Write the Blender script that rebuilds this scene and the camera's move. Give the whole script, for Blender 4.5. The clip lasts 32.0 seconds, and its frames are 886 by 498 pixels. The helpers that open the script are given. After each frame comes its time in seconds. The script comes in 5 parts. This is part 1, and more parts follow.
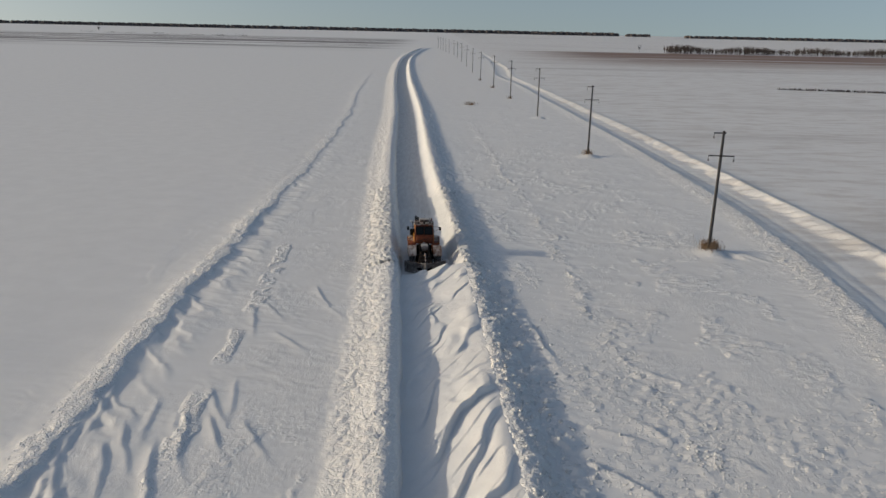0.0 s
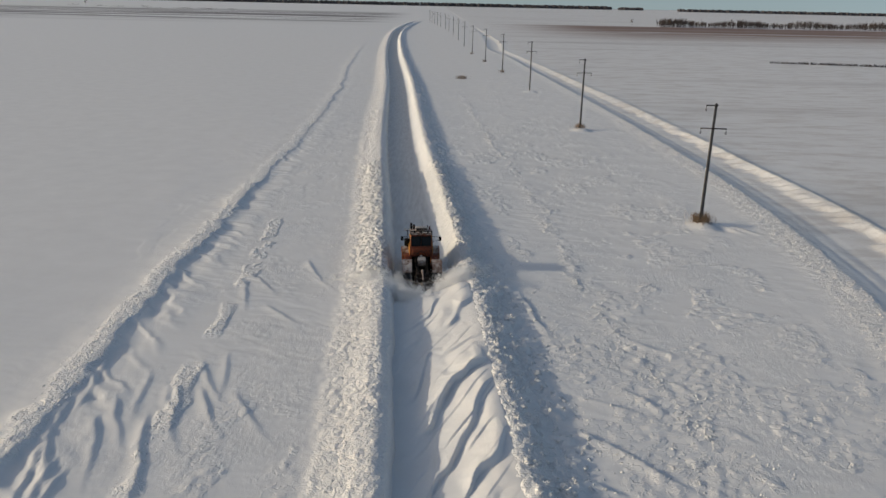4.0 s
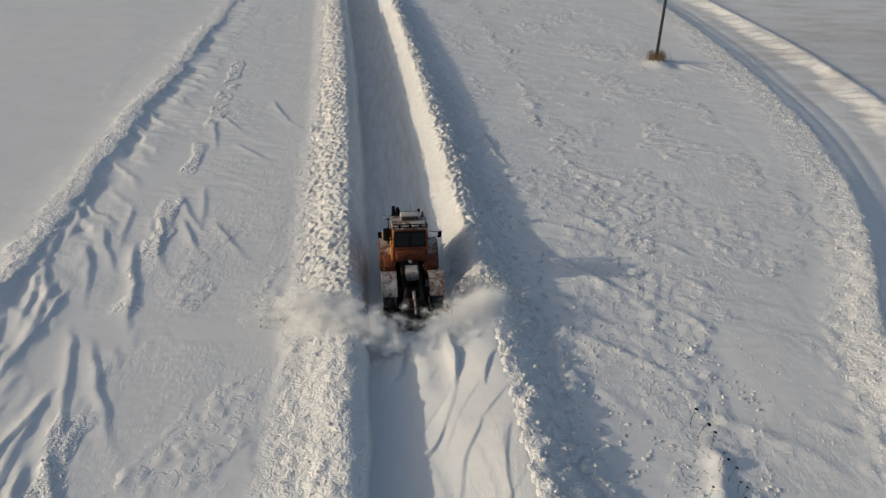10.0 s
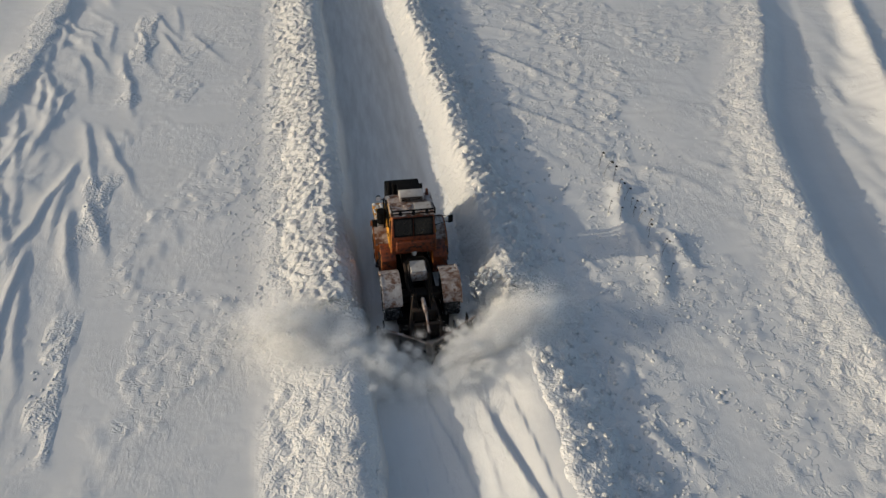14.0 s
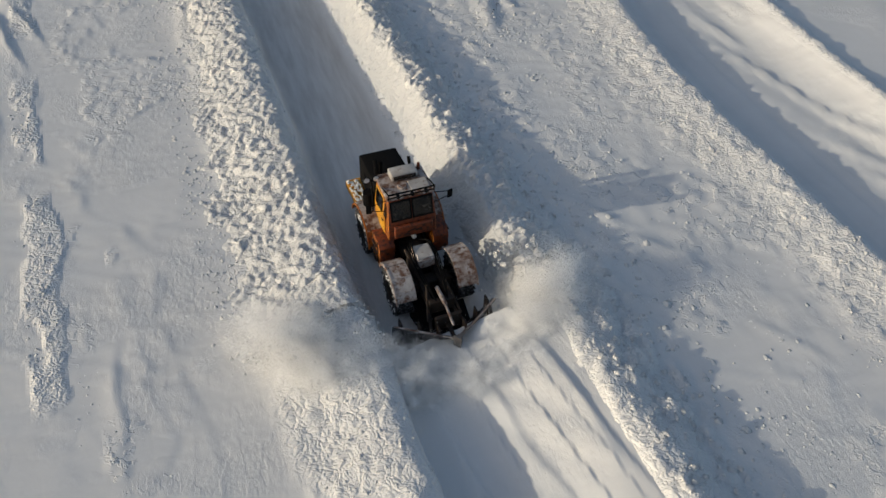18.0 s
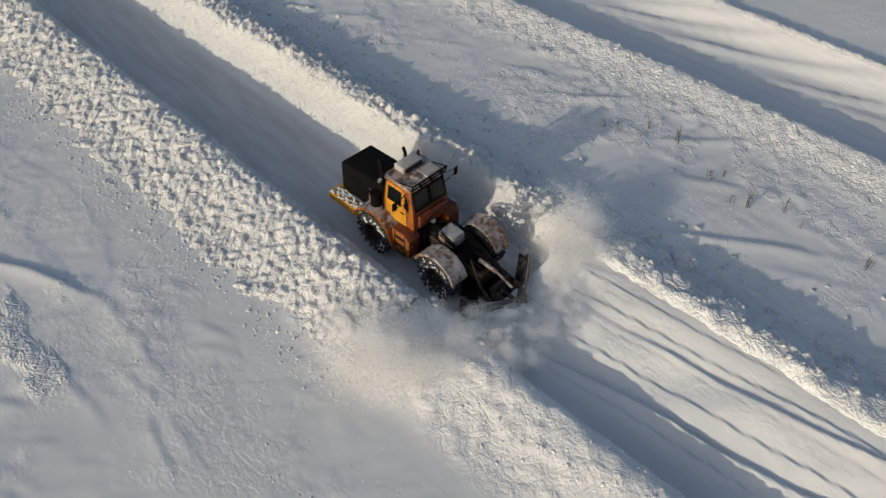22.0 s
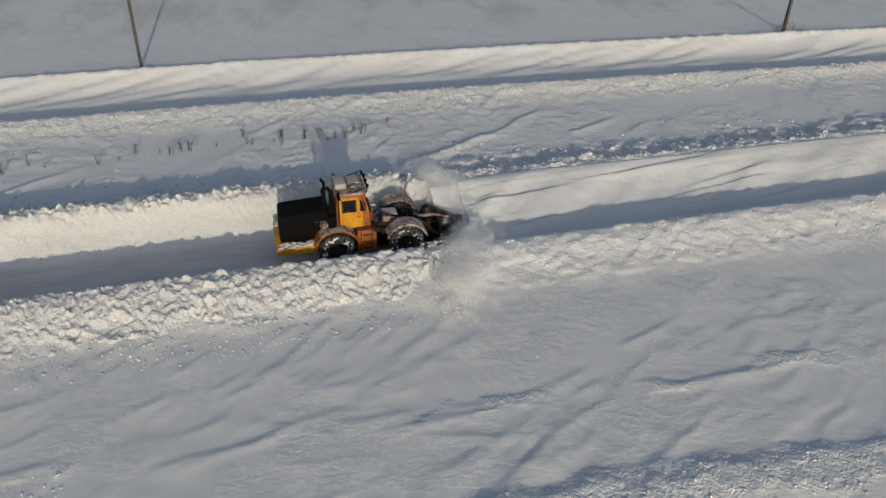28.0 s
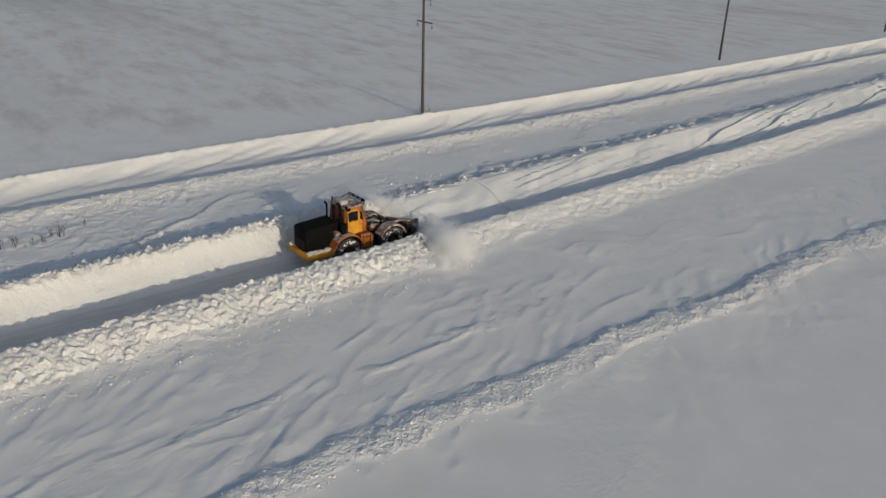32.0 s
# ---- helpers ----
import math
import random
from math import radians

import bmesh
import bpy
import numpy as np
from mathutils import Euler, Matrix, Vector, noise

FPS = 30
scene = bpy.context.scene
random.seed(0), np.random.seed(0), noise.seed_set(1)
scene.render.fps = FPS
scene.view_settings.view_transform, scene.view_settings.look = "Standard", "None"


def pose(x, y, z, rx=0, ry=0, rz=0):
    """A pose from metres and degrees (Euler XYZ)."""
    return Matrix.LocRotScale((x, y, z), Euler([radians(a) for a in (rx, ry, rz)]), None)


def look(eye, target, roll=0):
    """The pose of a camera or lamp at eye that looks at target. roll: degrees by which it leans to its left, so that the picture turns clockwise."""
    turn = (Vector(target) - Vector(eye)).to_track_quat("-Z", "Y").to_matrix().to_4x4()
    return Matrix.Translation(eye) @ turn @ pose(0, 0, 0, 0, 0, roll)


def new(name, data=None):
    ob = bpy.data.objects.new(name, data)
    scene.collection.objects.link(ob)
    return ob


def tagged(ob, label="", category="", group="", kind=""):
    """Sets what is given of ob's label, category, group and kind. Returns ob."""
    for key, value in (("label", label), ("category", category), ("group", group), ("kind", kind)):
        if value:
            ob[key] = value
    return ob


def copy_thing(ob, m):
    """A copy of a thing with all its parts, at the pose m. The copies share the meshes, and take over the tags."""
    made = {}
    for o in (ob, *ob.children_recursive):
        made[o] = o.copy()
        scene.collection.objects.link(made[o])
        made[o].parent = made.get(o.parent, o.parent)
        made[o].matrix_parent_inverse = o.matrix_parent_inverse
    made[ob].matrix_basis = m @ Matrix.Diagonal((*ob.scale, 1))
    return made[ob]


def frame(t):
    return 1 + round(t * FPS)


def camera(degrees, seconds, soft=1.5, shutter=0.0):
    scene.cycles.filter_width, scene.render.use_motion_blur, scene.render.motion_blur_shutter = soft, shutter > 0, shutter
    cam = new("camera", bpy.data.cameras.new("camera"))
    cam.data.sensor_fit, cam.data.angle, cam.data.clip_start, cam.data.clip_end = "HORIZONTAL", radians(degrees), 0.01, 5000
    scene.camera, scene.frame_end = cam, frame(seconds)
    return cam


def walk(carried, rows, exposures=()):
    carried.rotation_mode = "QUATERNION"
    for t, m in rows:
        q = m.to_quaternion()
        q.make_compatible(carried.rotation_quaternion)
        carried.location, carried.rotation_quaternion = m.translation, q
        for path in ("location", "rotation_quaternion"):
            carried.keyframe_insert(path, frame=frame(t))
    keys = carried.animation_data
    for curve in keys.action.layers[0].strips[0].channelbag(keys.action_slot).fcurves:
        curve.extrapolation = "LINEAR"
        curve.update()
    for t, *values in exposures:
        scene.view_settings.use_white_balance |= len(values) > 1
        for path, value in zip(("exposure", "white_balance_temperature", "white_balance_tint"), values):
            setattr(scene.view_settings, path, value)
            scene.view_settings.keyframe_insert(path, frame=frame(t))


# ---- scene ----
# ---------------------------------------------------------------- camera
cam = camera(59.28, 32.0)
PATH = [
    (0.0, pose(-0.000, -98.000, 20.633, 74.161, -1.166, 0.000)),
    (0.5, pose(0.015, -97.990, 20.612, 74.169, -1.159, 0.001)),
    (1.0, pose(0.005, -97.974, 20.602, 74.110, -1.165, -0.057)),
    (1.5, pose(0.042, -97.974, 20.550, 74.007, -1.142, -0.084)),
    (2.0, pose(0.043, -97.949, 20.515, 73.810, -1.176, -0.121)),
    (2.5, pose(0.049, -97.962, 20.478, 73.570, -1.141, -0.193)),
    (3.0, pose(0.044, -97.966, 20.460, 73.223, -1.171, -0.335)),
    (3.5, pose(0.029, -97.945, 20.439, 72.846, -1.174, -0.473)),
    (5.5, pose(0.103, -97.970, 20.482, 70.417, -1.124, -0.860)),
    (6.0, pose(0.101, -97.944, 20.512, 69.645, -1.161, -0.908)),
    (6.5, pose(0.069, -98.084, 20.521, 68.847, -1.191, -1.043)),
    (7.0, pose(0.046, -98.277, 20.528, 67.859, -1.196, -1.303)),
    (7.5, pose(0.042, -98.567, 20.508, 66.860, -1.176, -1.589)),
    (8.0, pose(-0.000, -98.913, 20.567, 65.714, -1.215, -1.952)),
    (8.5, pose(-0.024, -99.396, 20.509, 64.813, -1.225, -2.296)),
    (9.0, pose(-0.050, -99.918, 20.497, 63.741, -1.255, -2.604)),
    (9.5, pose(-0.079, -100.502, 20.504, 62.658, -1.218, -3.023)),
    (10.0, pose(-0.148, -101.168, 20.524, 61.515, -1.240, -3.500)),
    (10.5, pose(-0.201, -101.940, 20.562, 60.333, -1.225, -3.973)),
    (11.0, pose(-0.269, -102.857, 20.565, 59.083, -1.231, -4.505)),
    (11.5, pose(-0.349, -103.792, 20.573, 57.891, -1.217, -4.928)),
    (12.0, pose(-0.462, -104.844, 20.579, 56.624, -1.238, -5.297)),
    (12.5, pose(-0.553, -105.965, 20.632, 55.339, -1.229, -5.642)),
    (13.0, pose(-0.672, -107.106, 20.646, 54.132, -1.205, -6.094)),
    (13.5, pose(-0.790, -108.421, 20.689, 52.853, -1.193, -6.659)),
    (15.5, pose(-1.488, -114.378, 20.753, 48.746, -1.045, -10.424)),
    (16.0, pose(-1.828, -115.890, 20.747, 47.847, -1.116, -11.793)),
    (16.5, pose(-2.186, -117.587, 20.765, 46.974, -1.110, -13.360)),
    (17.0, pose(-2.541, -119.370, 20.663, 46.508, -1.087, -14.887)),
    (17.5, pose(-3.094, -121.177, 20.637, 45.939, -1.188, -16.729)),
    (18.0, pose(-3.697, -122.890, 20.651, 45.418, -1.324, -18.545)),
    (18.5, pose(-4.361, -124.706, 20.717, 44.883, -1.390, -20.698)),
    (19.0, pose(-5.004, -126.527, 20.813, 44.498, -1.298, -22.899)),
    (19.5, pose(-5.774, -128.459, 20.852, 44.232, -1.158, -25.470)),
    (20.0, pose(-6.634, -130.290, 20.846, 44.188, -1.142, -28.133)),
    (20.5, pose(-7.708, -132.007, 20.891, 44.134, -1.271, -31.477)),
    (21.0, pose(-8.783, -133.628, 20.945, 44.202, -1.330, -34.861)),
    (21.5, pose(-10.020, -135.295, 20.889, 44.552, -1.266, -38.813)),
    (22.0, pose(-11.326, -136.712, 20.809, 44.995, -1.265, -42.922)),
    (22.5, pose(-12.693, -138.097, 20.838, 45.370, -1.183, -47.529)),
    (23.0, pose(-14.111, -139.185, 20.825, 45.895, -1.228, -52.344)),
    (23.5, pose(-15.578, -140.177, 20.834, 46.451, -1.258, -57.638)),
    (24.0, pose(-16.948, -141.008, 20.920, 47.069, -1.259, -62.602)),
    (24.5, pose(-18.468, -141.861, 21.008, 47.985, -1.106, -68.298)),
    (26.5, pose(-24.268, -143.201, 20.489, 53.367, -1.365, -88.746)),
    (27.0, pose(-25.529, -143.283, 20.600, 54.304, -1.171, -93.692)),
    (27.5, pose(-26.612, -143.315, 20.461, 55.404, -1.060, -98.021)),
    (28.0, pose(-27.810, -143.126, 20.321, 56.702, -1.094, -102.455)),
    (28.5, pose(-28.879, -142.882, 20.222, 57.948, -1.183, -106.343)),
    (29.0, pose(-30.002, -142.576, 20.171, 59.246, -1.225, -110.124)),
    (29.5, pose(-30.915, -142.193, 20.005, 60.549, -1.341, -113.465)),
    (30.0, pose(-31.856, -141.743, 19.892, 61.897, -1.449, -116.728)),
    (30.5, pose(-32.642, -141.321, 19.807, 63.097, -1.480, -119.469)),
    (31.0, pose(-33.449, -140.915, 19.761, 64.246, -1.436, -121.992)),
    (31.5, pose(-34.183, -140.534, 19.774, 65.237, -1.360, -124.204)),
    (32.0, pose(-34.741, -140.183, 19.747, 66.175, -1.332, -126.498)),
]
walk(cam, PATH, exposures=((0.0, -0.08, 7150, 12), (9.0, -0.09, 7100, 11), (16.0, -0.03, 7050, 10), (24.0, -0.21, 6780, 10), (27.0, -0.31, 6780, 10), (32.0, -0.27, 6840, 10)))

# ---------------------------------------------------------------- light
SUN_ELEVATION, SHADOW_AZIMUTH = 14.9, -1.0          # degrees; the shadows fall towards +x
world = bpy.data.worlds.new("world")
scene.world = world
world.use_nodes = True
sky = world.node_tree.nodes.new("ShaderNodeTexSky")
sky.sky_type, sky.sun_disc = "NISHITA", False
sky.sun_elevation, sky.sun_rotation = radians(SUN_ELEVATION), radians(270 - SHADOW_AZIMUTH)
sky.air_density, sky.dust_density, sky.ozone_density = 1.0, 3.0, 1.25
_n = world.node_tree.nodes
_dir, _up, _unit = _n.new("ShaderNodeTexCoord"), _n.new("ShaderNodeVectorMath"), _n.new("ShaderNodeVectorMath")
_up.operation, _unit.operation, _up.inputs[1].default_value = "ADD", "NORMALIZE", (0, 0, 0.16)    # clear air down to the horizon
world.node_tree.links.new(_dir.outputs["Generated"], _up.inputs[0])
world.node_tree.links.new(_up.outputs[0], _unit.inputs[0])
world.node_tree.links.new(_unit.outputs[0], sky.inputs[0])
world.node_tree.links.new(sky.outputs[0], world.node_tree.nodes["Background"].inputs[0])
world.node_tree.nodes["Background"].inputs[1].default_value = 0.151
sun = new("sun", bpy.data.lights.new("sun", "SUN"))
sun.data.energy, sun.data.angle, sun.data.color = 2.22, radians(0.6), (1.0, 0.917, 0.755)
_a, _e = radians(SHADOW_AZIMUTH), radians(SUN_ELEVATION)
sun.matrix_world = look((0, 0, 60), (60 * math.cos(_a) * math.cos(_e), 60 * math.sin(_a) * math.cos(_e), 60 - 60 * math.sin(_e)))

# ---------------------------------------------------------------- materials
def material(name, build):
    m = bpy.data.materials.new(name)
    m.use_nodes = True
    nt = m.node_tree
    bsdf = nt.nodes["Principled BSDF"]
    build(nt, bsdf)
    return m


def node(nt, kind, **values):
    n = nt.nodes.new(kind)
    for key, v in values.items():
        if key == "operation":
            n.operation = v
        elif key == "blend_type":
            n.blend_type = v
        elif key == "data_type":
            n.data_type = v
        else:
            n.inputs[key].default_value = v
    return n


def ramp(nt, fac, stops):
    r = nt.nodes.new("ShaderNodeValToRGB")
    el = r.color_ramp.elements
    while len(el) < len(stops):
        el.new(0.5)
    for e, (pos, col) in zip(el, stops):
        e.position, e.color = pos, (*col, 1)
    nt.links.new(fac, r.inputs[0])
    return r.outputs[0]


def noise_node(nt, coord, scale, detail=4, rough=0.55):
    n = node(nt, "ShaderNodeTexNoise", Scale=scale, Detail=detail, Roughness=rough)
    nt.links.new(coord, n.inputs["Vector"])
    return n.outputs["Fac"]


def position(nt):
    return nt.nodes.new("ShaderNodeNewGeometry").outputs["Position"]


def local(nt):
    return nt.nodes.new("ShaderNodeTexCoord").outputs["Object"]


def bump(nt, bsdf, heights, distance):
    last = None
    for fac, strength in heights:
        b = node(nt, "ShaderNodeBump", Strength=strength, Distance=distance)
        nt.links.new(fac, b.inputs["Height"])
        if last:
            nt.links.new(last, b.inputs["Normal"])
        last = b.outputs[0]
    nt.links.new(last, bsdf.inputs["Normal"])


def snow_build(tint, far=False, loose=False):
    def build(nt, bsdf):
        p = position(nt)
        mottled = noise_node(nt, p, 0.35, 6, 0.6)
        col = ramp(nt, mottled, [(0.3, tuple(c * 0.93 for c in tint)), (0.7, tint)])
        if far:
            col = soil(nt, p, col)
            packed = nt.nodes.new("ShaderNodeAttribute")
            packed.attribute_name = "packed"
            streaks = node(nt, "ShaderNodeMapping")
            streaks.inputs["Scale"].default_value = (3.0, 0.35, 1.0)
            nt.links.new(p, streaks.inputs[0])
            floor = ramp(nt, noise_node(nt, streaks.outputs[0], 1.0, 5, 0.6), [(0.35, (0.57, 0.555, 0.535)), (0.65, (0.69, 0.68, 0.66))])
            mix = nt.nodes.new("ShaderNodeMixRGB")
            nt.links.new(packed.outputs["Fac"], mix.inputs[0])
            nt.links.new(col, mix.inputs[1])
            nt.links.new(floor, mix.inputs[2])
            col = mix.outputs[0]
        nt.links.new(col, bsdf.inputs["Base Color"])
        bsdf.inputs["Roughness"].default_value = 0.62
        bsdf.inputs["Specular IOR Level"].default_value = 0.3
        # crust in patches, and thin broken edges of wind slab
        def times(a, b):
            n = node(nt, "ShaderNodeMath", operation="MULTIPLY")
            nt.links.new(a, n.inputs[0])
            nt.links.new(b, n.inputs[1])
            return n.outputs[0]
        def add(a, b):
            n = node(nt, "ShaderNodeMath", operation="ADD")
            nt.links.new(a, n.inputs[0])
            nt.links.new(b, n.inputs[1])
            return n.outputs[0]
        patch = ramp(nt, noise_node(nt, p, 0.16, 4, 0.6), [(0.45, (0.03,) * 3), (0.60, (1,) * 3)])
        turned = node(nt, "ShaderNodeMapping")
        turned.inputs["Rotation"].default_value = (0, 0, 0.5)
        turned.inputs["Scale"].default_value = (1.0, 0.42, 1.0)
        nt.links.new(p, turned.inputs[0])
        slab = noise_node(nt, turned.outputs[0], 0.42, 5, 0.55)
        edges = ramp(nt, slab, [(0.0, (0,) * 3), (0.455, (0,) * 3), (0.463, (0.34,) * 3), (0.53, (0.34,) * 3), (0.536, (0.7,) * 3), (0.60, (0.7,) * 3), (0.606, (1,) * 3)])
        crust = times(patch, noise_node(nt, turned.outputs[0], 6.5, 7, 0.72))
        # clusters of small broken plates, thicker on the verge
        cells = node(nt, "ShaderNodeTexVoronoi", Scale=2.4)
        warp = node(nt, "ShaderNodeTexNoise", Scale=1.9, Detail=3)
        nt.links.new(p, warp.inputs["Vector"])
        moved = node(nt, "ShaderNodeMixRGB", blend_type="ADD", Fac=0.7)
        nt.links.new(p, moved.inputs[1])
        nt.links.new(warp.outputs["Color"], moved.inputs[2])
        nt.links.new(moved.outputs[0], cells.inputs["Vector"])
        bw = nt.nodes.new("ShaderNodeRGBToBW")
        nt.links.new(cells.outputs["Color"], bw.inputs[0])
        lumps = bw.outputs[0]
        side = nt.nodes.new("ShaderNodeSeparateXYZ")
        nt.links.new(p, side.inputs[0])
        calm = nt.nodes.new("ShaderNodeMapRange")
        nt.links.new(side.outputs[0], calm.inputs[0])
        calm.inputs[1].default_value, calm.inputs[2].default_value, calm.inputs[3].default_value, calm.inputs[4].default_value = -26, -12, 0.12, 1.0
        # crumbled snow: lumps of two sizes with deep gaps, where the ground says so
        heap = None
        for scale, share in ((2.9, 1.3), (7.5, 1.0)):
            ball = node(nt, "ShaderNodeTexVoronoi", Scale=scale)
            nt.links.new(moved.outputs[0], ball.inputs["Vector"])
            turn = node(nt, "ShaderNodeMath", operation="MULTIPLY_ADD")
            nt.links.new(ball.outputs["Distance"], turn.inputs[0])
            turn.inputs[1].default_value, turn.inputs[2].default_value = -share, share
            if heap:
                heap = add(heap, turn.outputs[0])
            else:
                heap = turn.outputs[0]
        if not loose:
            crumb, marks = nt.nodes.new("ShaderNodeAttribute"), nt.nodes.new("ShaderNodeAttribute")
            crumb.attribute_name, marks.attribute_name = "crumb", "marks"
            heap = times(heap, crumb.outputs["Fac"])
            broken = ramp(nt, noise_node(nt, moved.outputs[0], 1.5, 3, 0.6), [(0.47, (0,) * 3), (0.53, (1,) * 3)])
            heap = add(heap, times(add(broken, broken), times(marks.outputs["Fac"], lumps)))
        bump(nt, bsdf, [(heap, 0.42), (times(times(patch, edges), calm.outputs[0]), 0.20), (noise_node(nt, p, 1.5, 5, 0.6), 0.05), (times(crust, calm.outputs[0]), 0.32)], 0.14)
    return build


def loose_snow_build(nt, bsdf):
    """Loose snow: light passes a little way through each lump."""
    snow_build((0.87, 0.87, 0.855), loose=True)(nt, bsdf)
    thin = nt.nodes.new("ShaderNodeBsdfTranslucent")
    thin.inputs[0].default_value = (0.87, 0.87, 0.86, 1)
    mix = nt.nodes.new("ShaderNodeMixShader")
    mix.inputs[0].default_value = 0.20
    nt.links.new(bsdf.outputs[0], mix.inputs[1])
    nt.links.new(thin.outputs[0], mix.inputs[2])
    nt.links.new(mix.outputs[0], nt.nodes["Material Output"].inputs[0])


def soil(nt, p, col):
    """Bare brown earth and stubble that shows through the thin snow of the far fields."""
    sep = nt.nodes.new("ShaderNodeSeparateXYZ")
    nt.links.new(p, sep.inputs[0])
    stretch = node(nt, "ShaderNodeMapping")
    stretch.inputs["Scale"].default_value = (0.0025, 0.022, 0.01)
    nt.links.new(p, stretch.inputs[0])
    streak = noise_node(nt, stretch.outputs[0], 1.0, 7, 0.62)

    def band(out, lo, hi):
        r = nt.nodes.new("ShaderNodeMapRange")
        r.interpolation_type = "SMOOTHSTEP"
        nt.links.new(out, r.inputs[0])
        r.inputs[1].default_value, r.inputs[2].default_value = lo, hi
        return r.outputs[0]

    def mul(a, b):
        m = node(nt, "ShaderNodeMath", operation="MULTIPLY")
        nt.links.new(a, m.inputs[0])
        nt.links.new(b, m.inputs[1])
        return m.outputs[0]
    right = mul(mul(band(sep.outputs[0], 40, 160), band(sep.outputs[1], 330, 560)), band(sep.outputs[1], 745, 720))
    left = mul(mul(band(sep.outputs[0], -30, -90), band(sep.outputs[1], 560, 800)), band(sep.outputs[1], 1500, 1150))
    thin = band(sep.outputs[0], 34, 60)
    patch = node(nt, "ShaderNodeMapping")
    patch.inputs["Scale"].default_value = (0.10, 0.26, 0.1)
    patch.inputs["Rotation"].default_value = (0, 0, 0.3)
    nt.links.new(p, patch.inputs[0])
    blotch = mul(band(sep.outputs[0], 32, 40), band(noise_node(nt, patch.outputs[0], 1.0, 8, 0.68), 0.44, 0.66))
    stubble = nt.nodes.new("ShaderNodeMixRGB")
    nt.links.new(blotch, stubble.inputs[0])
    nt.links.new(col, stubble.inputs[1])
    stubble.inputs[2].default_value = (0.63, 0.61, 0.585, 1)
    col = stubble.outputs[0]
    for mask, lo, hi, colour in ((right, 0.30, 0.52, (0.22, 0.125, 0.085)), (left, 0.42, 0.56, (0.17, 0.155, 0.15)),
                                 (thin, 0.50, 0.80, (0.42, 0.40, 0.38))):
        amount = mul(mask, band(streak, lo, hi))
        mix = nt.nodes.new("ShaderNodeMixRGB")
        nt.links.new(amount, mix.inputs[0])
        nt.links.new(col, mix.inputs[1])
        mix.inputs[2].default_value = (*colour, 1)
        col = mix.outputs[0]
    return col


SNOW = material("snow", snow_build((0.80, 0.80, 0.787)))
SNOW_LOOSE = material("loose_snow", loose_snow_build)
SNOW_FIELD = material("snow_field", snow_build((0.80, 0.80, 0.787), True))


def paint_build(base, worn, dirt, amount, rough=0.45, metal=0.0, speck=16.0):
    def build(nt, bsdf):
        p = local(nt)
        big, fine = noise_node(nt, p, 1.7, 5, 0.6), noise_node(nt, p, speck, 6, 0.7)
        col = ramp(nt, big, [(0.3, worn), (0.62, base)])
        mask = ramp(nt, fine, [(1 - amount - 0.08, (0, 0, 0)), (1 - amount + 0.05, (1, 1, 1))])
        mix = nt.nodes.new("ShaderNodeMixRGB")
        nt.links.new(mask, mix.inputs[0])
        nt.links.new(col, mix.inputs[1])
        mix.inputs[2].default_value = (*dirt, 1)
        nt.links.new(mix.outputs[0], bsdf.inputs["Base Color"])
        bsdf.inputs["Metallic"].default_value = metal
        bsdf.inputs["Specular IOR Level"].default_value = 0.5 if max(base) > 0.1 else 0.12
        r = ramp(nt, fine, [(0.3, (rough,) * 3), (0.7, (min(1, rough + 0.3),) * 3)])
        nt.links.new(r, bsdf.inputs["Roughness"])
        bump(nt, bsdf, [(fine, 0.25)], 0.01)
    return build


YELLOW = material("yellow_paint", paint_build((0.63, 0.31, 0.013), (0.50, 0.20, 0.010), (0.11, 0.045, 0.02), 0.39))
AMBER = material("amber_paint", paint_build((0.43, 0.13, 0.008), (0.27, 0.065, 0.006), (0.05, 0.02, 0.012), 0.43))
# beacon orange; on cab and tank, shade put into the paint's colour
ORANGE = material("orange_and_shaded_paint", paint_build((0.21, 0.038, 0.005), (0.13, 0.023, 0.005), (0.035, 0.014, 0.009), 0.45, 0.5, 0.0, 7.0))
BLACK = material("black_paint", paint_build((0.0035, 0.0035, 0.0035), (0.005, 0.0045, 0.0045), (0.014, 0.012, 0.011), 0.28, 0.8))
STEEL = material("dark_steel", paint_build((0.035, 0.033, 0.032), (0.06, 0.045, 0.035), (0.12, 0.06, 0.035), 0.38, 0.5, 0.4))
RUBBER = material("tyre_rubber", paint_build((0.018, 0.018, 0.019), (0.03, 0.03, 0.03), (0.34, 0.34, 0.35), 0.40, 0.8))
SNOWY = material("snowy_paint", paint_build((0.48, 0.45, 0.43), (0.22, 0.15, 0.12), (0.13, 0.06, 0.035), 0.46, 0.7, 0.0, 3.2))
BLADE = material("worn_blade_steel", paint_build((0.13, 0.125, 0.12), (0.09, 0.07, 0.06), (0.30, 0.30, 0.31), 0.40, 0.45, 0.3, 6.0))
CONCRETE = material("pole_concrete", paint_build((0.095, 0.09, 0.088), (0.07, 0.067, 0.064), (0.06, 0.055, 0.05), 0.36, 0.8))


def plain_build(base, rough, metal=0.0, spec=0.5):
    def build(nt, bsdf):
        f = noise_node(nt, local(nt), 9.0, 4)
        nt.links.new(ramp(nt, f, [(0.3, tuple(c * 0.8 for c in base)), (0.7, base)]), bsdf.inputs["Base Color"])
        bsdf.inputs["Roughness"].default_value, bsdf.inputs["Metallic"].default_value = rough, metal
        bsdf.inputs["Specular IOR Level"].default_value = spec
    return build


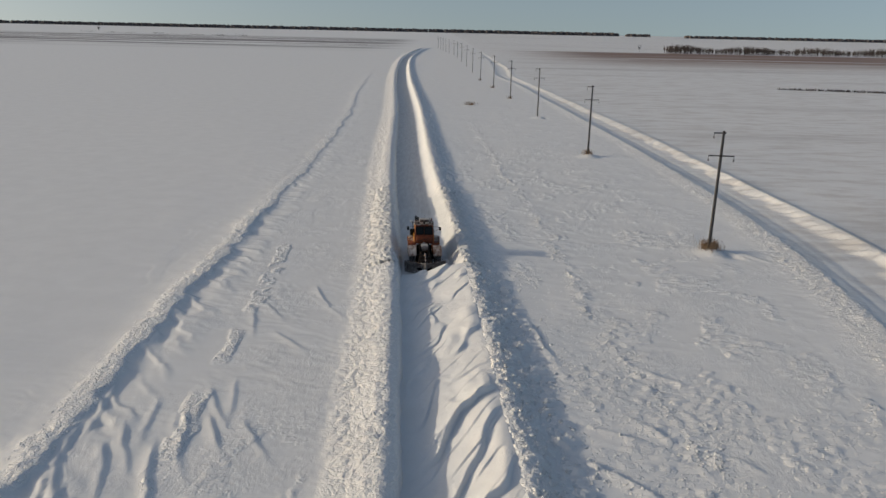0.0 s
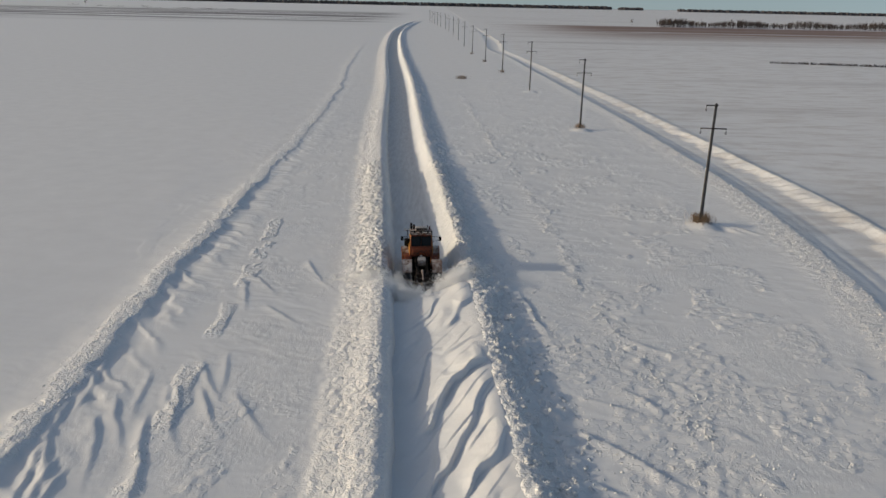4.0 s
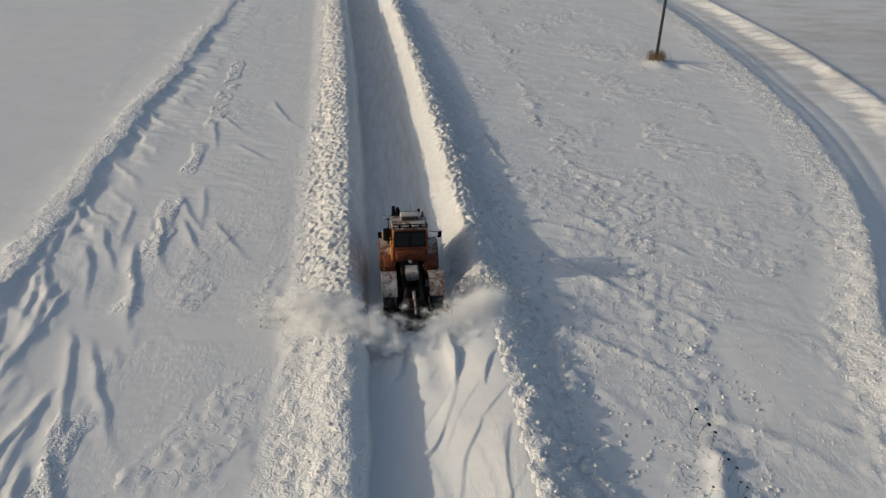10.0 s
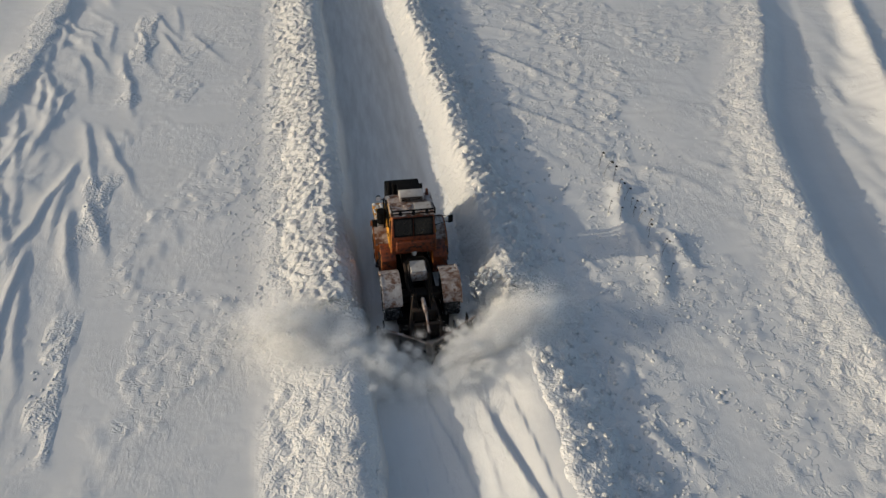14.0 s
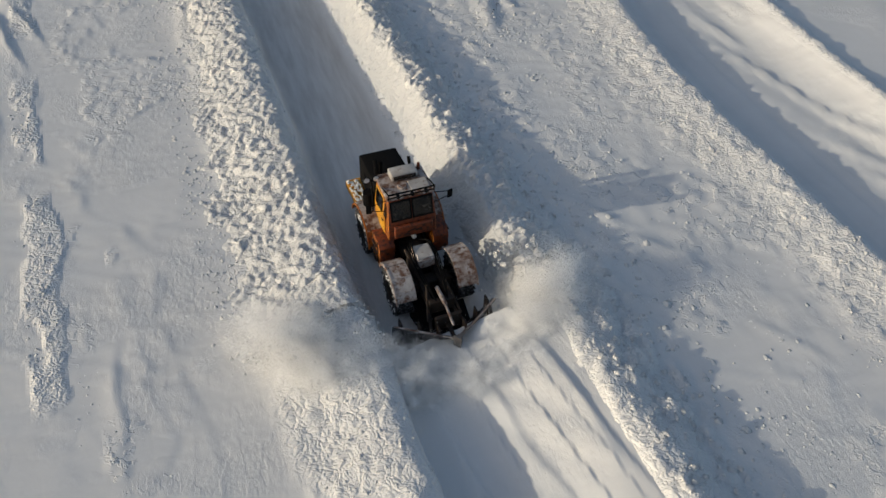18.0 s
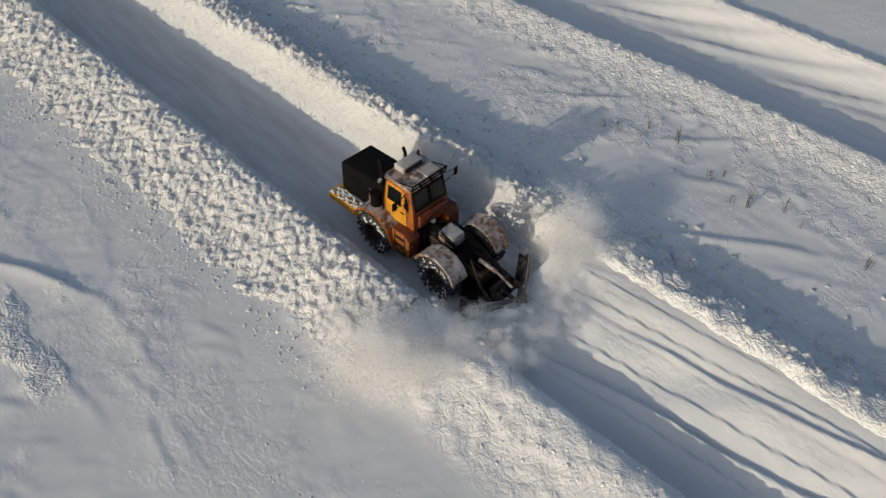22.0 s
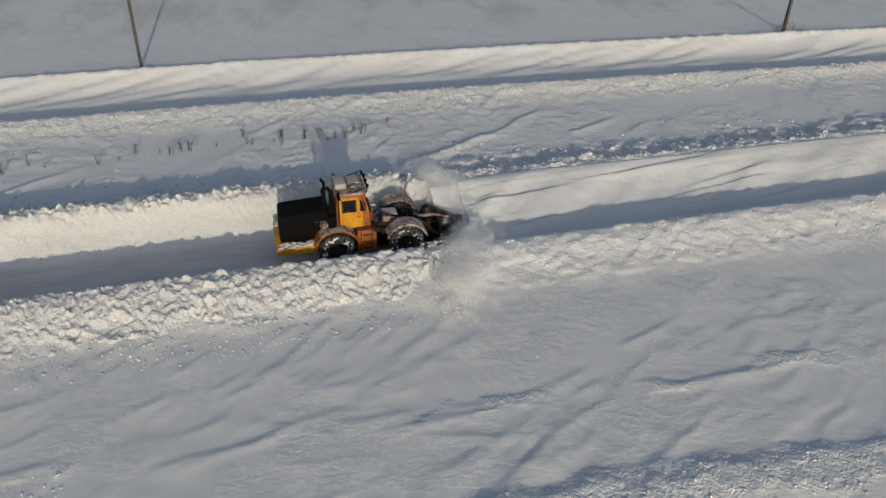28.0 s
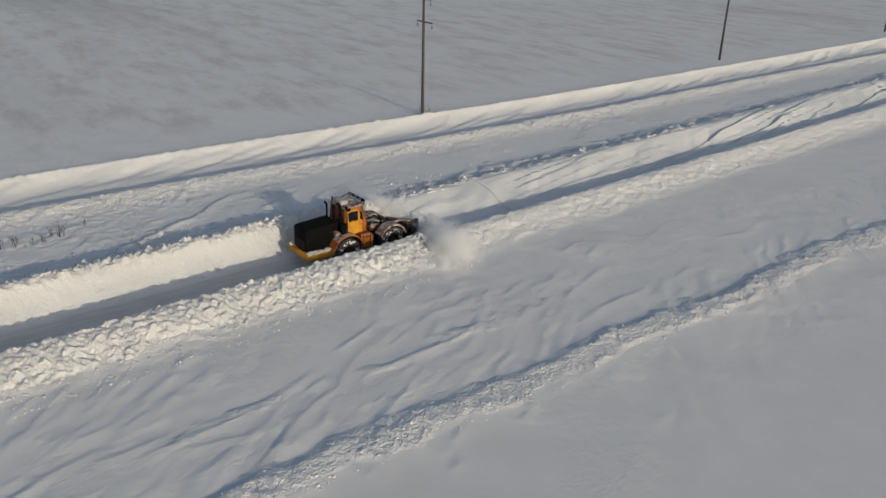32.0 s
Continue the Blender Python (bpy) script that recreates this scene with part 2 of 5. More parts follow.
CHROME = material("mirror_glass", plain_build((0.8, 0.8, 0.8), 0.05, 1.0))
GLASS = material("dark_window_glass", plain_build((0.006, 0.007, 0.008), 0.10, 0.0, 0.22))
LAMP = material("lamp_glass", plain_build((0.7, 0.7, 0.68), 0.15))
PALE = material("pale_sheet_metal", paint_build((0.50, 0.49, 0.47), (0.34, 0.30, 0.27), (0.16, 0.10, 0.07), 0.34, 0.6, 0.0, 6.0))
BARK = material("bark", plain_build((0.085, 0.066, 0.056), 0.9))
REED = material("dry_grass", plain_build((0.21, 0.14, 0.085), 0.9))
WOODS = material("bare_woods", plain_build((0.075, 0.07, 0.075), 0.95))
PORCELAIN = material("insulator_porcelain", plain_build((0.16, 0.14, 0.13), 0.3))

# ---------------------------------------------------------------- plan
def curve(points):
    """A smooth line x(y) through a few (y, x) control points."""
    ys = np.array([p[0] for p in points][::-1] if points[0][0] > points[-1][0] else [p[0] for p in points], float)
    xs = np.array([p[1] for p in points][::-1] if points[0][0] > points[-1][0] else [p[1] for p in points], float)
    m = np.gradient(xs, ys)

    def at(y):
        y = np.clip(np.asarray(y, float), ys[0], ys[-1])
        i = np.clip(np.searchsorted(ys, y) - 1, 0, len(ys) - 2)
        h = ys[i + 1] - ys[i]
        t = (y - ys[i]) / h
        return ((1 + 2 * t) * (1 - t) ** 2 * xs[i] + t * (1 - t) ** 2 * h * m[i]
                + t * t * (3 - 2 * t) * xs[i + 1] + t * t * (t - 1) * h * m[i + 1])
    return at


ROAD = curve([(900, -10), (700, -21), (500, -25.5), (230, -16.5), (100, -8.6), (13, -4.2), (-27, -1.4), (-62, 0.5), (-100, 2.1),
              (-132, 3.7), (-163, 4.9), (-200, 6.3), (-300, 11)])
RIDGE_A = curve([(300, -34), (168, -28), (90, -22.5), (27, -20.3), (-20, -20.0), (-66, -19.4), (-90, -18.5)])
RIDGE_S = curve([(-9, -15.1), (-26, -14.8), (-45, -13.8), (-57, -13.5), (-69, -13.0), (-79, -12.5), (-88, -12.1), (-97, -11.1), (-105, -10.5), (-118, -10.3), (-128, -9.2), (-140, -8.4)])
BROKEN = ((-44, -24), (-53, -46), (-70, -56), (-83, -76), (-94, -86), (-107, -95), (-119, -111), (-136, -124))    # where that ridge stands out
RIDGE_C = curve([(-130, -13.4), (-150, -12.9), (-177, -12.8), (-195, -13.1), (-270, -14.0)])
RIDGE_D = curve([(-136, -9.2), (-145, -8.8), (-151, -8.1), (-155, -8.6), (-163, -8.1), (-172, -8.0)])
TRAIL = curve([(80, 6.8), (25, 9.1), (2, 10.4), (-14, 11.2), (-32, 11.6), (-43, 11.9), (-51, 12.6), (-60, 13.4), (-70, 13.0), (-80, 12.0)])
TRACK_NEAR = curve([(560, 32), (430, 31.5), (340, 27.8), (262, 25.5), (222, 29.4), (157, 31.7), (110, 33.6), (34, 35.8), (-5, 36.0), (-30, 34.5), (-46, 32.4), (-58, 29.2), (-66, 25.8),
                    (-73, 22.4), (-80, 20.4), (-92, 18.2), (-106, 18.4), (-124, 20.0), (-150, 20.9), (-190, 20.8), (-280, 23.2)])
TRACK_FAR = curve([(560, 36.5), (445, 36.6), (335, 36.0), (256, 32.4), (215, 35.2), (158, 38.0), (125, 39.4), (84, 41.4), (14, 43.2), (-26, 43.4), (-42, 41.6), (-60, 35.5), (-76, 29.5), (-90, 26.8),
                   (-112, 27.2), (-136, 28.4), (-166, 28.6), (-195, 28.2), (-290, 31)])
FLOOR = -0.7                                        # the cleared road below the level of the fields


# ---------------------------------------------------------------- relief
_rng = np.random.default_rng(7)
TABLE = _rng.random((8, 256, 256))


def grain(x, y, k=0):
    """Smooth value noise in 0..1."""
    xi, yi = np.floor(x), np.floor(y)
    fx, fy = x - xi, y - yi
    fx, fy = fx * fx * (3 - 2 * fx), fy * fy * (3 - 2 * fy)
    a, b = xi.astype(int) & 255, yi.astype(int) & 255
    t = TABLE[k]
    a1, b1 = (a + 1) & 255, (b + 1) & 255
    return (t[a, b] * (1 - fx) + t[a1, b] * fx) * (1 - fy) + (t[a, b1] * (1 - fx) + t[a1, b1] * fx) * fy


def layered(x, y, k=0, octaves=4):
    s, w, total = 0, 1, 0
    for i in range(octaves):
        s = s + w * grain(x * 2 ** i + 17 * i, y * 2 ** i + 31 * i, (k + i) % 8)
        total += w
        w *= 0.5
    return s / total


def clods(x, y, cell, k=0, low=0.3):
    """Heights of tumbled round lumps of about the size cell, in metres."""
    gx, gy = x / cell, y / cell
    xi, yi = np.floor(gx).astype(int), np.floor(gy).astype(int)
    best = np.zeros_like(gx)
    for dx in (-1, 0, 1):
        for dy in (-1, 0, 1):
            a, b = (xi + dx) & 255, (yi + dy) & 255
            cx, cy = xi + dx + TABLE[k][a, b], yi + dy + TABLE[(k + 1) % 8][a, b]
            r = low + (0.75 - low) * TABLE[(k + 2) % 8][a, b] ** 2
            d = r * r - (gx - cx) ** 2 - (gy - cy) ** 2
            best = np.maximum(best, np.sqrt(np.maximum(d, 0)))
    return best * cell


def step(x, a, b):
    t = np.clip((x - a) / (b - a), 0, 1)
    return t * t * (3 - 2 * t)


def hump(x, a, b, c, d):
    return step(x, a, b) * (1 - step(x, c, d))


def sharp(x, y, k, octaves=3):
    """Wind-cut crests: steep to one side, gentle to the other."""
    n = layered(x, y, k, octaves)
    return 1 - np.abs(2 * n - 1)


def LATE(y):
    """Further on the cutting is a little wider and its near bank higher."""
    return step(-y, 92, 118)


def BANK(u, y):
    c = -3.1 - 0.05 * LATE(y)
    return (0.62 + 0.05 * LATE(y)) * np.exp(-((u - c) / np.where(u < c, 1.7, 0.8)) ** 2)


_fin = random.Random(21)
FINS = []                                           # wind-carved fins of snow: foot, way, length, height, bend
for _k in range(26):
    FINS.append((_fin.uniform(-20.0, -15.0) + 0.10 * _k, -56 - 1.05 * _k + _fin.uniform(-2, 2), radians(_fin.uniform(-100, -66)), _fin.uniform(6, 13),
                 _fin.uniform(0.07, 0.17), _fin.uniform(-1.2, 1.2)))
for _k in range(10):
    FINS.append((_fin.uniform(-14.5, -8.5), _fin.uniform(-60, -36), radians(_fin.uniform(-80, -50)), _fin.uniform(5, 9), _fin.uniform(0.05, 0.11), _fin.uniform(-0.8, 0.8)))
for _k in range(34):
    FINS.append((_fin.uniform(-15, -6.5), _fin.uniform(-190, -95), radians(_fin.uniform(-112, -72)), _fin.uniform(2, 7), _fin.uniform(0.02, 0.05), _fin.uniform(-1.2, 1.2)))
for _k in range(56):
    FINS.append((7.5 + _fin.uniform(-0.8, 9.5), -52 - 2.1 * _k + _fin.uniform(-3, 3), radians(_fin.uniform(-64, -36)), _fin.uniform(2, 6), _fin.uniform(0.05, 0.13), _fin.uniform(-0.8, 0.8)))


FINS += [(-12.3, -148.2, radians(-55), 9.5, 0.075, 0.5), (-12.3, -153.2, radians(-64), 7.0, 0.07, -0.4), (-9.3, -137.8, radians(-70), 9.5, 0.06, 0.7), (-10.0, -110.2, radians(-63), 7.5, 0.16, 0.5),
         (-8.8, -145.0, radians(-84), 9.0, 0.05, 0.4), (-8.6, -155.0, radians(-87), 9.0, 0.05, 0.2), (6.9, -62.8, radians(-47), 10.0, 0.14, 0.6), (6.4, -43.0, radians(-80), 13.0, 0.12, 0.5),
         (6.8, -70.5, radians(-40), 9.0, 0.11, 0.5), (13.9, -66.0, radians(-106), 4.4, 0.07, 0.3), (12.7, -70.0, radians(-112), 3.4, 0.07, 0.2), (12.6, -70.1, radians(-40), 2.2, 0.05, 0.1)]
for _k in range(34):
    FINS.append((_fin.uniform(-7.0, -3.0), _fin.uniform(-150, -137), radians(_fin.uniform(-62, -42)), _fin.uniform(1.4, 3.6), _fin.uniform(0.025, 0.055), _fin.uniform(-0.3, 0.3)))
for _k in range(26):
    FINS.append((_fin.uniform(-12.0, -5.0), _fin.uniform(-178, -120), radians(_fin.uniform(-95, -50)), _fin.uniform(1.6, 5.0), _fin.uniform(0.02, 0.06), _fin.uniform(-0.6, 0.6)))


FINS += [(9.0, -147.0, radians(-57), 15.0, 0.24, 0.8), (9.4, -126.0, radians(-51), 10.0, 0.15, 0.5)]
for _k, (_x0, _x1, _y0, _y1, _a0, _a1) in enumerate([(-14, -4, -180, -112, -72, -46)] * 26 + [(11, 20, -170, -92, -104, -66)] * 22 + [(-17, -8, -98, -56, -100, -64)] * 10):
    _cx, _cy, _a = _fin.uniform(_x0, _x1), _fin.uniform(_y0, _y1), _fin.uniform(_a0, _a1)
    for _j in range(11):
        FINS.append((_cx + _fin.gauss(0, 1.1), _cy + _fin.gauss(0, 1.6), radians(_a + _fin.uniform(-9, 9)), _fin.uniform(0.7, 2.4), _fin.uniform(0.02, 0.05), _fin.uniform(-0.25, 0.25)))


def along_ridge(ridge, x, y):
    return x - ridge(y) + 1.6 * (layered(y / 8, y * 0 + 3.3, 5, 3) - 0.5) * (0.4 if ridge in (RIDGE_S, RIDGE_D) else 1) + 0.9 * (layered(x / 1.3, y / 1.3, 2, 2) - 0.5)


def stands(y):
    """1 where the second ridge is broken up into rough stretches."""
    return sum(hump(y, a, a + 1.6, b - 1.6, b) for a, b in BROKEN)


def ragged(x, y):
    return np.clip((layered(x / 1.0, y / 1.5, 6, 3) - 0.40) / 0.09, 0, 1)


def crumbled(x, y):
    """Where the snow lies in broken lumps: the road's banks, the ridges, the rims of the track."""
    u = x - ROAD(y)
    rag = 1.3 * (layered(x / 1.1, y / 1.6, 3, 3) - 0.5)
    c = np.maximum((1 - 0.60 * step(-y, 114, 130)) * hump(u + rag * (u < -4), -6.5, -5.5, -2.35, -2.0), hump(u + 0.5 * rag, 2.5, 3.2, 5.2, 6.6)) * (1 - step(y, 300, 420))
    d = along_ridge(RIDGE_A, x, y)
    c = np.maximum(c, 0.85 * hump(d + 0.7 * rag, -1.6, -1.0, 0.1, 0.4) * hump(y, -92, -80, 150, 260) * (0.4 + 0.6 * step(-y, -20, 36)))
    d = along_ridge(RIDGE_S, x, y)
    c = np.maximum(c, hump(d, -0.75, -0.5, 0.45, 0.7) * stands(y) * ragged(x, y))
    d = along_ridge(RIDGE_C, x, y)
    c = np.maximum(c, 0.9 * hump(d + 0.6 * rag, -1.6, -1.0, 0.4, 0.7) * hump(y, -290, -270, -140, -126))
    d = along_ridge(RIDGE_D, x, y)
    c = np.maximum(c, 0.7 * hump(d, -0.5, -0.3, 0.2, 0.4) * (hump(y, -165, -162, -157, -155) + hump(y, -153, -151, -147, -145)) * ragged(x, y))
    a, b = TRACK_NEAR(y), TRACK_FAR(y)
    v = (x - a) / np.maximum(b - a, 4) * 9
    near = step(-y, -60, 0)
    return np.maximum(c, (0.35 + 0.5 * near) * np.maximum(hump(v + rag, -3.8, -1.6, 0.2, 0.6), hump(v, 8.6, 9.0, 9.6, 10.2)) * (1 - step(y, 200, 330)))


def trodden(x, y):
    """Clusters of broken crust: a trail along the verge and scattered patches beside it."""
    off = x - TRAIL(y) + 1.4 * (layered(y / 6, y * 0 + 1.5, 2, 2) - 0.5)
    trail = np.exp(-(off / (0.7 + 0.9 * step(-y, 30, 60))) ** 2) * hump(y, -92, -84, 60, 110) * np.clip((layered(x / 1.6, y / 2.6, 1, 3) - 0.40) / 0.1, 0, 1)
    u = x - ROAD(y)
    field = hump(u, 6, 9, 26, 31) * hump(y, -80, -66, 0, 60)
    patch = np.clip((layered(x / 3.4, y / 5.0, 7, 4) - 0.545) / 0.04, 0, 1)
    verge = hump(u, 5.8, 7.5, 13, 17) * step(-y, 40, 64) * np.clip((layered(x / 2.8, y / 4.0, 4, 4) - 0.47) / 0.05, 0, 1)
    lee = 0.8 * hump(u, -13, -11, -7.5, -6) * hump(y, -130, -100, -66, -56) * np.clip((layered(x / 2.8, y / 4.0, 6, 4) - 0.52) / 0.05, 0, 1)
    return np.maximum(np.maximum(trail, 0.8 * field * patch), np.maximum(0.6 * verge, 0.6 * lee))


def relief(x, y):
    """Height of the snow over the plan; the drift in the road's cutting is not part of it."""
    u = x - ROAD(y)
    near = np.exp(-np.maximum(np.abs(x) - 60, 0) / 60) * step(-np.abs(y + 60), -420, -180)
    z = 0.30 * (layered(x / 44, y / 52, 1, 2) - 0.5) * near
    z += 0.03 * (layered(x / 7, y / 11, 2, 3) - 0.5) * near
    # fine wind crust, in patches
    wx, wy = x + 1.1 * layered(x / 2.2, y / 2.2, 5, 2), y + 1.1 * layered(x / 2.2, y / 2.2, 6, 2)
    crust = sharp((wx * 0.5 + wy) / 0.8, (wx - wy * 0.5) / 2.6, 0, 3)
    patchy = np.clip((layered(x / 8, y / 10, 3, 3) - 0.46) / 0.14, 0, 1)
    z += near * patchy * 0.028 * np.maximum(crust - 0.6, 0) / 0.4
    # wind-carved crests of the basin beside the road and of the verge
    fins = np.zeros_like(z)
    y_low, y_high = y.min(), y.max()
    for fx, fy, way, long, tall, bow in FINS:
        if fy + long + 1 < y_low or fy - long - 1 > y_high:
            continue
        by = np.nonzero((np.abs(x - fx) < long + 1) & (np.abs(y - fy) < long + 1))
        c_, s_, px, py = math.cos(way), math.sin(way), x[by] - fx, y[by] - fy
        along = px * c_ + py * s_
        off = py * c_ - px * s_ + bow * (along / long) ** 2 + 0.35 * (layered(along / 1.5 + fx, along * 0 + fy, 3, 2) - 0.5)
        body = step(along, -0.3, 0.22 * long) * (1 - step(along, 0.45 * long, long))
        fins[by] = np.maximum(fins[by], tall * body * np.exp(-np.abs(off / np.where(off < 0, 0.36, 0.09)) ** np.where(off < 0, 1.4, 2.0)))
    z += fins
    verge = hump(u, 5.5, 8, 14, 19) * step(-y, -60, 10)
    lines = sharp((wx * 0.25 + wy) / 1.5, (wx - wy * 0.25) / 6.0, 6)
    z += verge * 0.03 * np.maximum(lines - 0.76, 0) / 0.24
    # thin broken edges of wind slab, with fluted snow along them
    for k, size, grade in ((1, 5.2, 0.014), (6, 8.0, 0.022)):
        n = layered(wx / size + 3.7 * k, wy / (size * 1.5), k, 3)
        zone = np.clip((layered(x / 12 + k, y / 16, (k + 3) % 8, 2) - 0.42) / 0.2, 0, 1) * near * hump(u, -40, -20, 26, 34)
        z += zone * grade * (step(n, 0.494, 0.503) + 0.7 * step(n, 0.572, 0.580))
    # trampled and tumbled marks
    z += trodden(x, y) * 0.40 * clods(x, y, 0.42, 2, 0.10)
    # ploughed ridges on the left
    for ridge, lo, hi, height in ((RIDGE_A, -92, 330, 0.24), (RIDGE_C, -290, -40, 0.115)):
        d = along_ridge(ridge, x, y)
        on = hump(y, lo, lo + 14, hi - 130, hi) * (0.35 + 0.65 * step(-y, -20, 36)) if ridge is RIDGE_A else hump(y, lo, lo + 12, hi - 110, hi - 88)
        power = 0.55 + 0.8 * layered(x / 5, y / 6, 1, 2)
        z += on * height * np.where(d < 0, np.exp(-(d / 1.9) ** 2), np.exp(-(d / 0.34) ** 2)) * power
        z += on * hump(d, -1.6, -1.0, 0.1, 0.4) * 0.22 * clods(x, y, 0.40, 1, 0.2) * power
        z -= on * (0.09 if ridge is RIDGE_A else 0.02) * np.exp(-((d - 1.2) / 0.9) ** 2)
        gully = sharp((y + 1.1 * d) / 1.9 + 1.6 * layered(y / 9, d / 3, 4, 2), d / 6, 2, 2)
        z += on * hump(d, 0.1, 0.5, 1.4, 4.2) * (0.13 if ridge is RIDGE_A else 0.045) * np.maximum(gully - 0.70, 0) / 0.30
    d, on = along_ridge(RIDGE_S, x, y), stands(y) * ragged(x, y)
    z += on * (0.02 * np.where(d < 0, np.exp(-(d / 0.9) ** 2), np.exp(-(d / 0.5) ** 4)) + 0.17 * hump(d, -0.7, -0.45, 0.4, 0.6) * clods(x, y, 0.36, 3, 0.2))
    d = along_ridge(RIDGE_D, x, y)
    z += (hump(y, -165, -162, -157, -155) + hump(y, -153, -151, -147, -145)) * np.where(d < 0, np.exp(-(d / 0.5) ** 2), np.exp(-(d / 0.15) ** 2)) * (0.02 + 0.14 * clods(x, y, 0.34, 1, 0.2))
    # tails of drift behind the tall dry stalks
    for cx, cy, long, turn in ((11.4, -81.6, 5.0, -0.20), (11.5, -83.6, 4.6, -0.05), (12.1, -84.9, 4.4, -0.20), (13.0, -84.2, 3.2, 0.10), (11.9, -80.2, 2.4, -0.1), (28.4, -24.6, 3.4, 0.5), (29.6, -25.6, 2.6, 0.8)):
        along = cy - y
        off = x - cx - turn * along
        z += np.where(along > 0, 1, np.exp(-(along / 0.5) ** 2)) * np.clip(1 - along / long, 0, 1) * 0.30 * np.exp(-(off / np.where(off > 0, 0.16, 0.45)) ** 2)
    # low mounds about the feet of the poles, scoured on the lee side
    for cx, cy in ((26.45, -24.6), (25.15, 34.4), (23.5, 94.0)):
        r2 = ((x - cx - 0.2) / 1.3) ** 2 + ((y - cy + 0.5) / 1.5) ** 2
        z += 0.42 * np.exp(-r2) - 0.16 * np.exp(-((x - cx - 1.9) / 0.7) ** 2 - ((y - cy + 0.9) / 1.3) ** 2)
    # the track across the fields
    a, b = TRACK_NEAR(y), TRACK_FAR(y)
    w = np.maximum(b - a, 4)
    v = (x - a) / w * 9
    early = step(y, -75, -50)
    scallop = sharp((y + 0.5 * (x - a)) / 3.4, (x - a) / 30, 4, 2)
    inside = hump(v, 0.2, 1.4 + 2.6 * early, 6.2 + early * (1.0 + 1.2 * (scallop - 0.5)), 8.9 - 0.1 * early)
    z -= inside * (0.62 - 0.30 * early)
    z += (0.42 - 0.32 * early) * np.exp(-(v / np.where(v < 0, 1.5, 0.6)) ** 2) + (0.38 - 0.14 * early) * np.exp(-((v - 9.1) / 0.7) ** 2)
    z += hump(v, -4.4, -2.0, 0.3, 1.2) * 0.5 * clods(x, y, 0.34, 3, 0.2) + hump(v, 8.5, 9.1, 9.7, 10.6) * 0.45 * clods(x, y, 0.4, 5)
    flute = sharp((y + (0.35 + 0.3 * early) * (x - a)) / (3.0 - 0.8 * early), (x - a) / 14, 4, 2)
    z += early * hump(v, 6.2, 7.4, 8.1, 8.8) * 0.36 * np.maximum(flute - 0.66, 0) / 0.34
    comb = sharp((x - a + 0.28 * y) / 1.1, y / 10, 4, 2)
    z += (1 - early) * hump(v, 4.0, 6.0, 8.0, 8.8) * 0.20 * np.maximum(comb - 0.6, 0) / 0.4
    for rut in (1.9, 3.6):
        z -= 0.08 * np.exp(-((v - rut - 0.3 * layered(y / 12, y * 0, 3, 2)) / 0.22) ** 2)
    # the cutting of the road with its banks
    wob = 0.5 * (layered(y / 2.3, y * 0 + 1, 6, 3) - 0.5)
    ends = 1 - step(y, 640, 820)
    left = BANK(u, y) * ends
    right = ends * (0.72 + 0.15 * LATE(y) - 0.30 * step(-y, 136, 150)) * np.exp(-((u - 3.7) / np.where(u > 3.7, 1.4, 1.2)) ** 2)
    lumps = hump(u, -6.7, -5.2, -2.6, -2.1) * (0.40 * clods(x, y, 0.36, 0, 0.2) + 0.05 * clods(x, y, 0.8, 4)) \
        + hump(u, 2.9, 3.4, 5.6, 7.6) * (0.70 * clods(x, y, 0.32, 2, 0.15) + (0.12 + 0.30 * step(u, 3.8, 5)) * clods(x, y, 0.9, 6, 0.1))
    cut = step(u + wob * 0.8 + 0.1 * LATE(y), -2.5, -2.15) * (1 - step(u + wob, 1.75, 3.4)) * (1 - step(y, 600, 760))
    z = (z * (1 - 0.7 * hump(u, -5, -3, 4, 7)) + left + right) * (1 - cut) + cut * FLOOR
    z += lumps * ends * (1 - cut) * (0.7 + 0.6 * layered(x / 3, y / 3, 7, 2))
    z += cut * 0.035 * (layered(x / 0.25, y / 2.2, 1, 2) - 0.5)
    slope = hump(u, 1.6, 2.2, 3.0, 3.6)
    z += slope * (0.16 * (layered(x / 0.35, y / 0.5, 2, 3) - 0.5) + 0.30 * clods(x, y, 0.30, 6, 0.1))
    return z


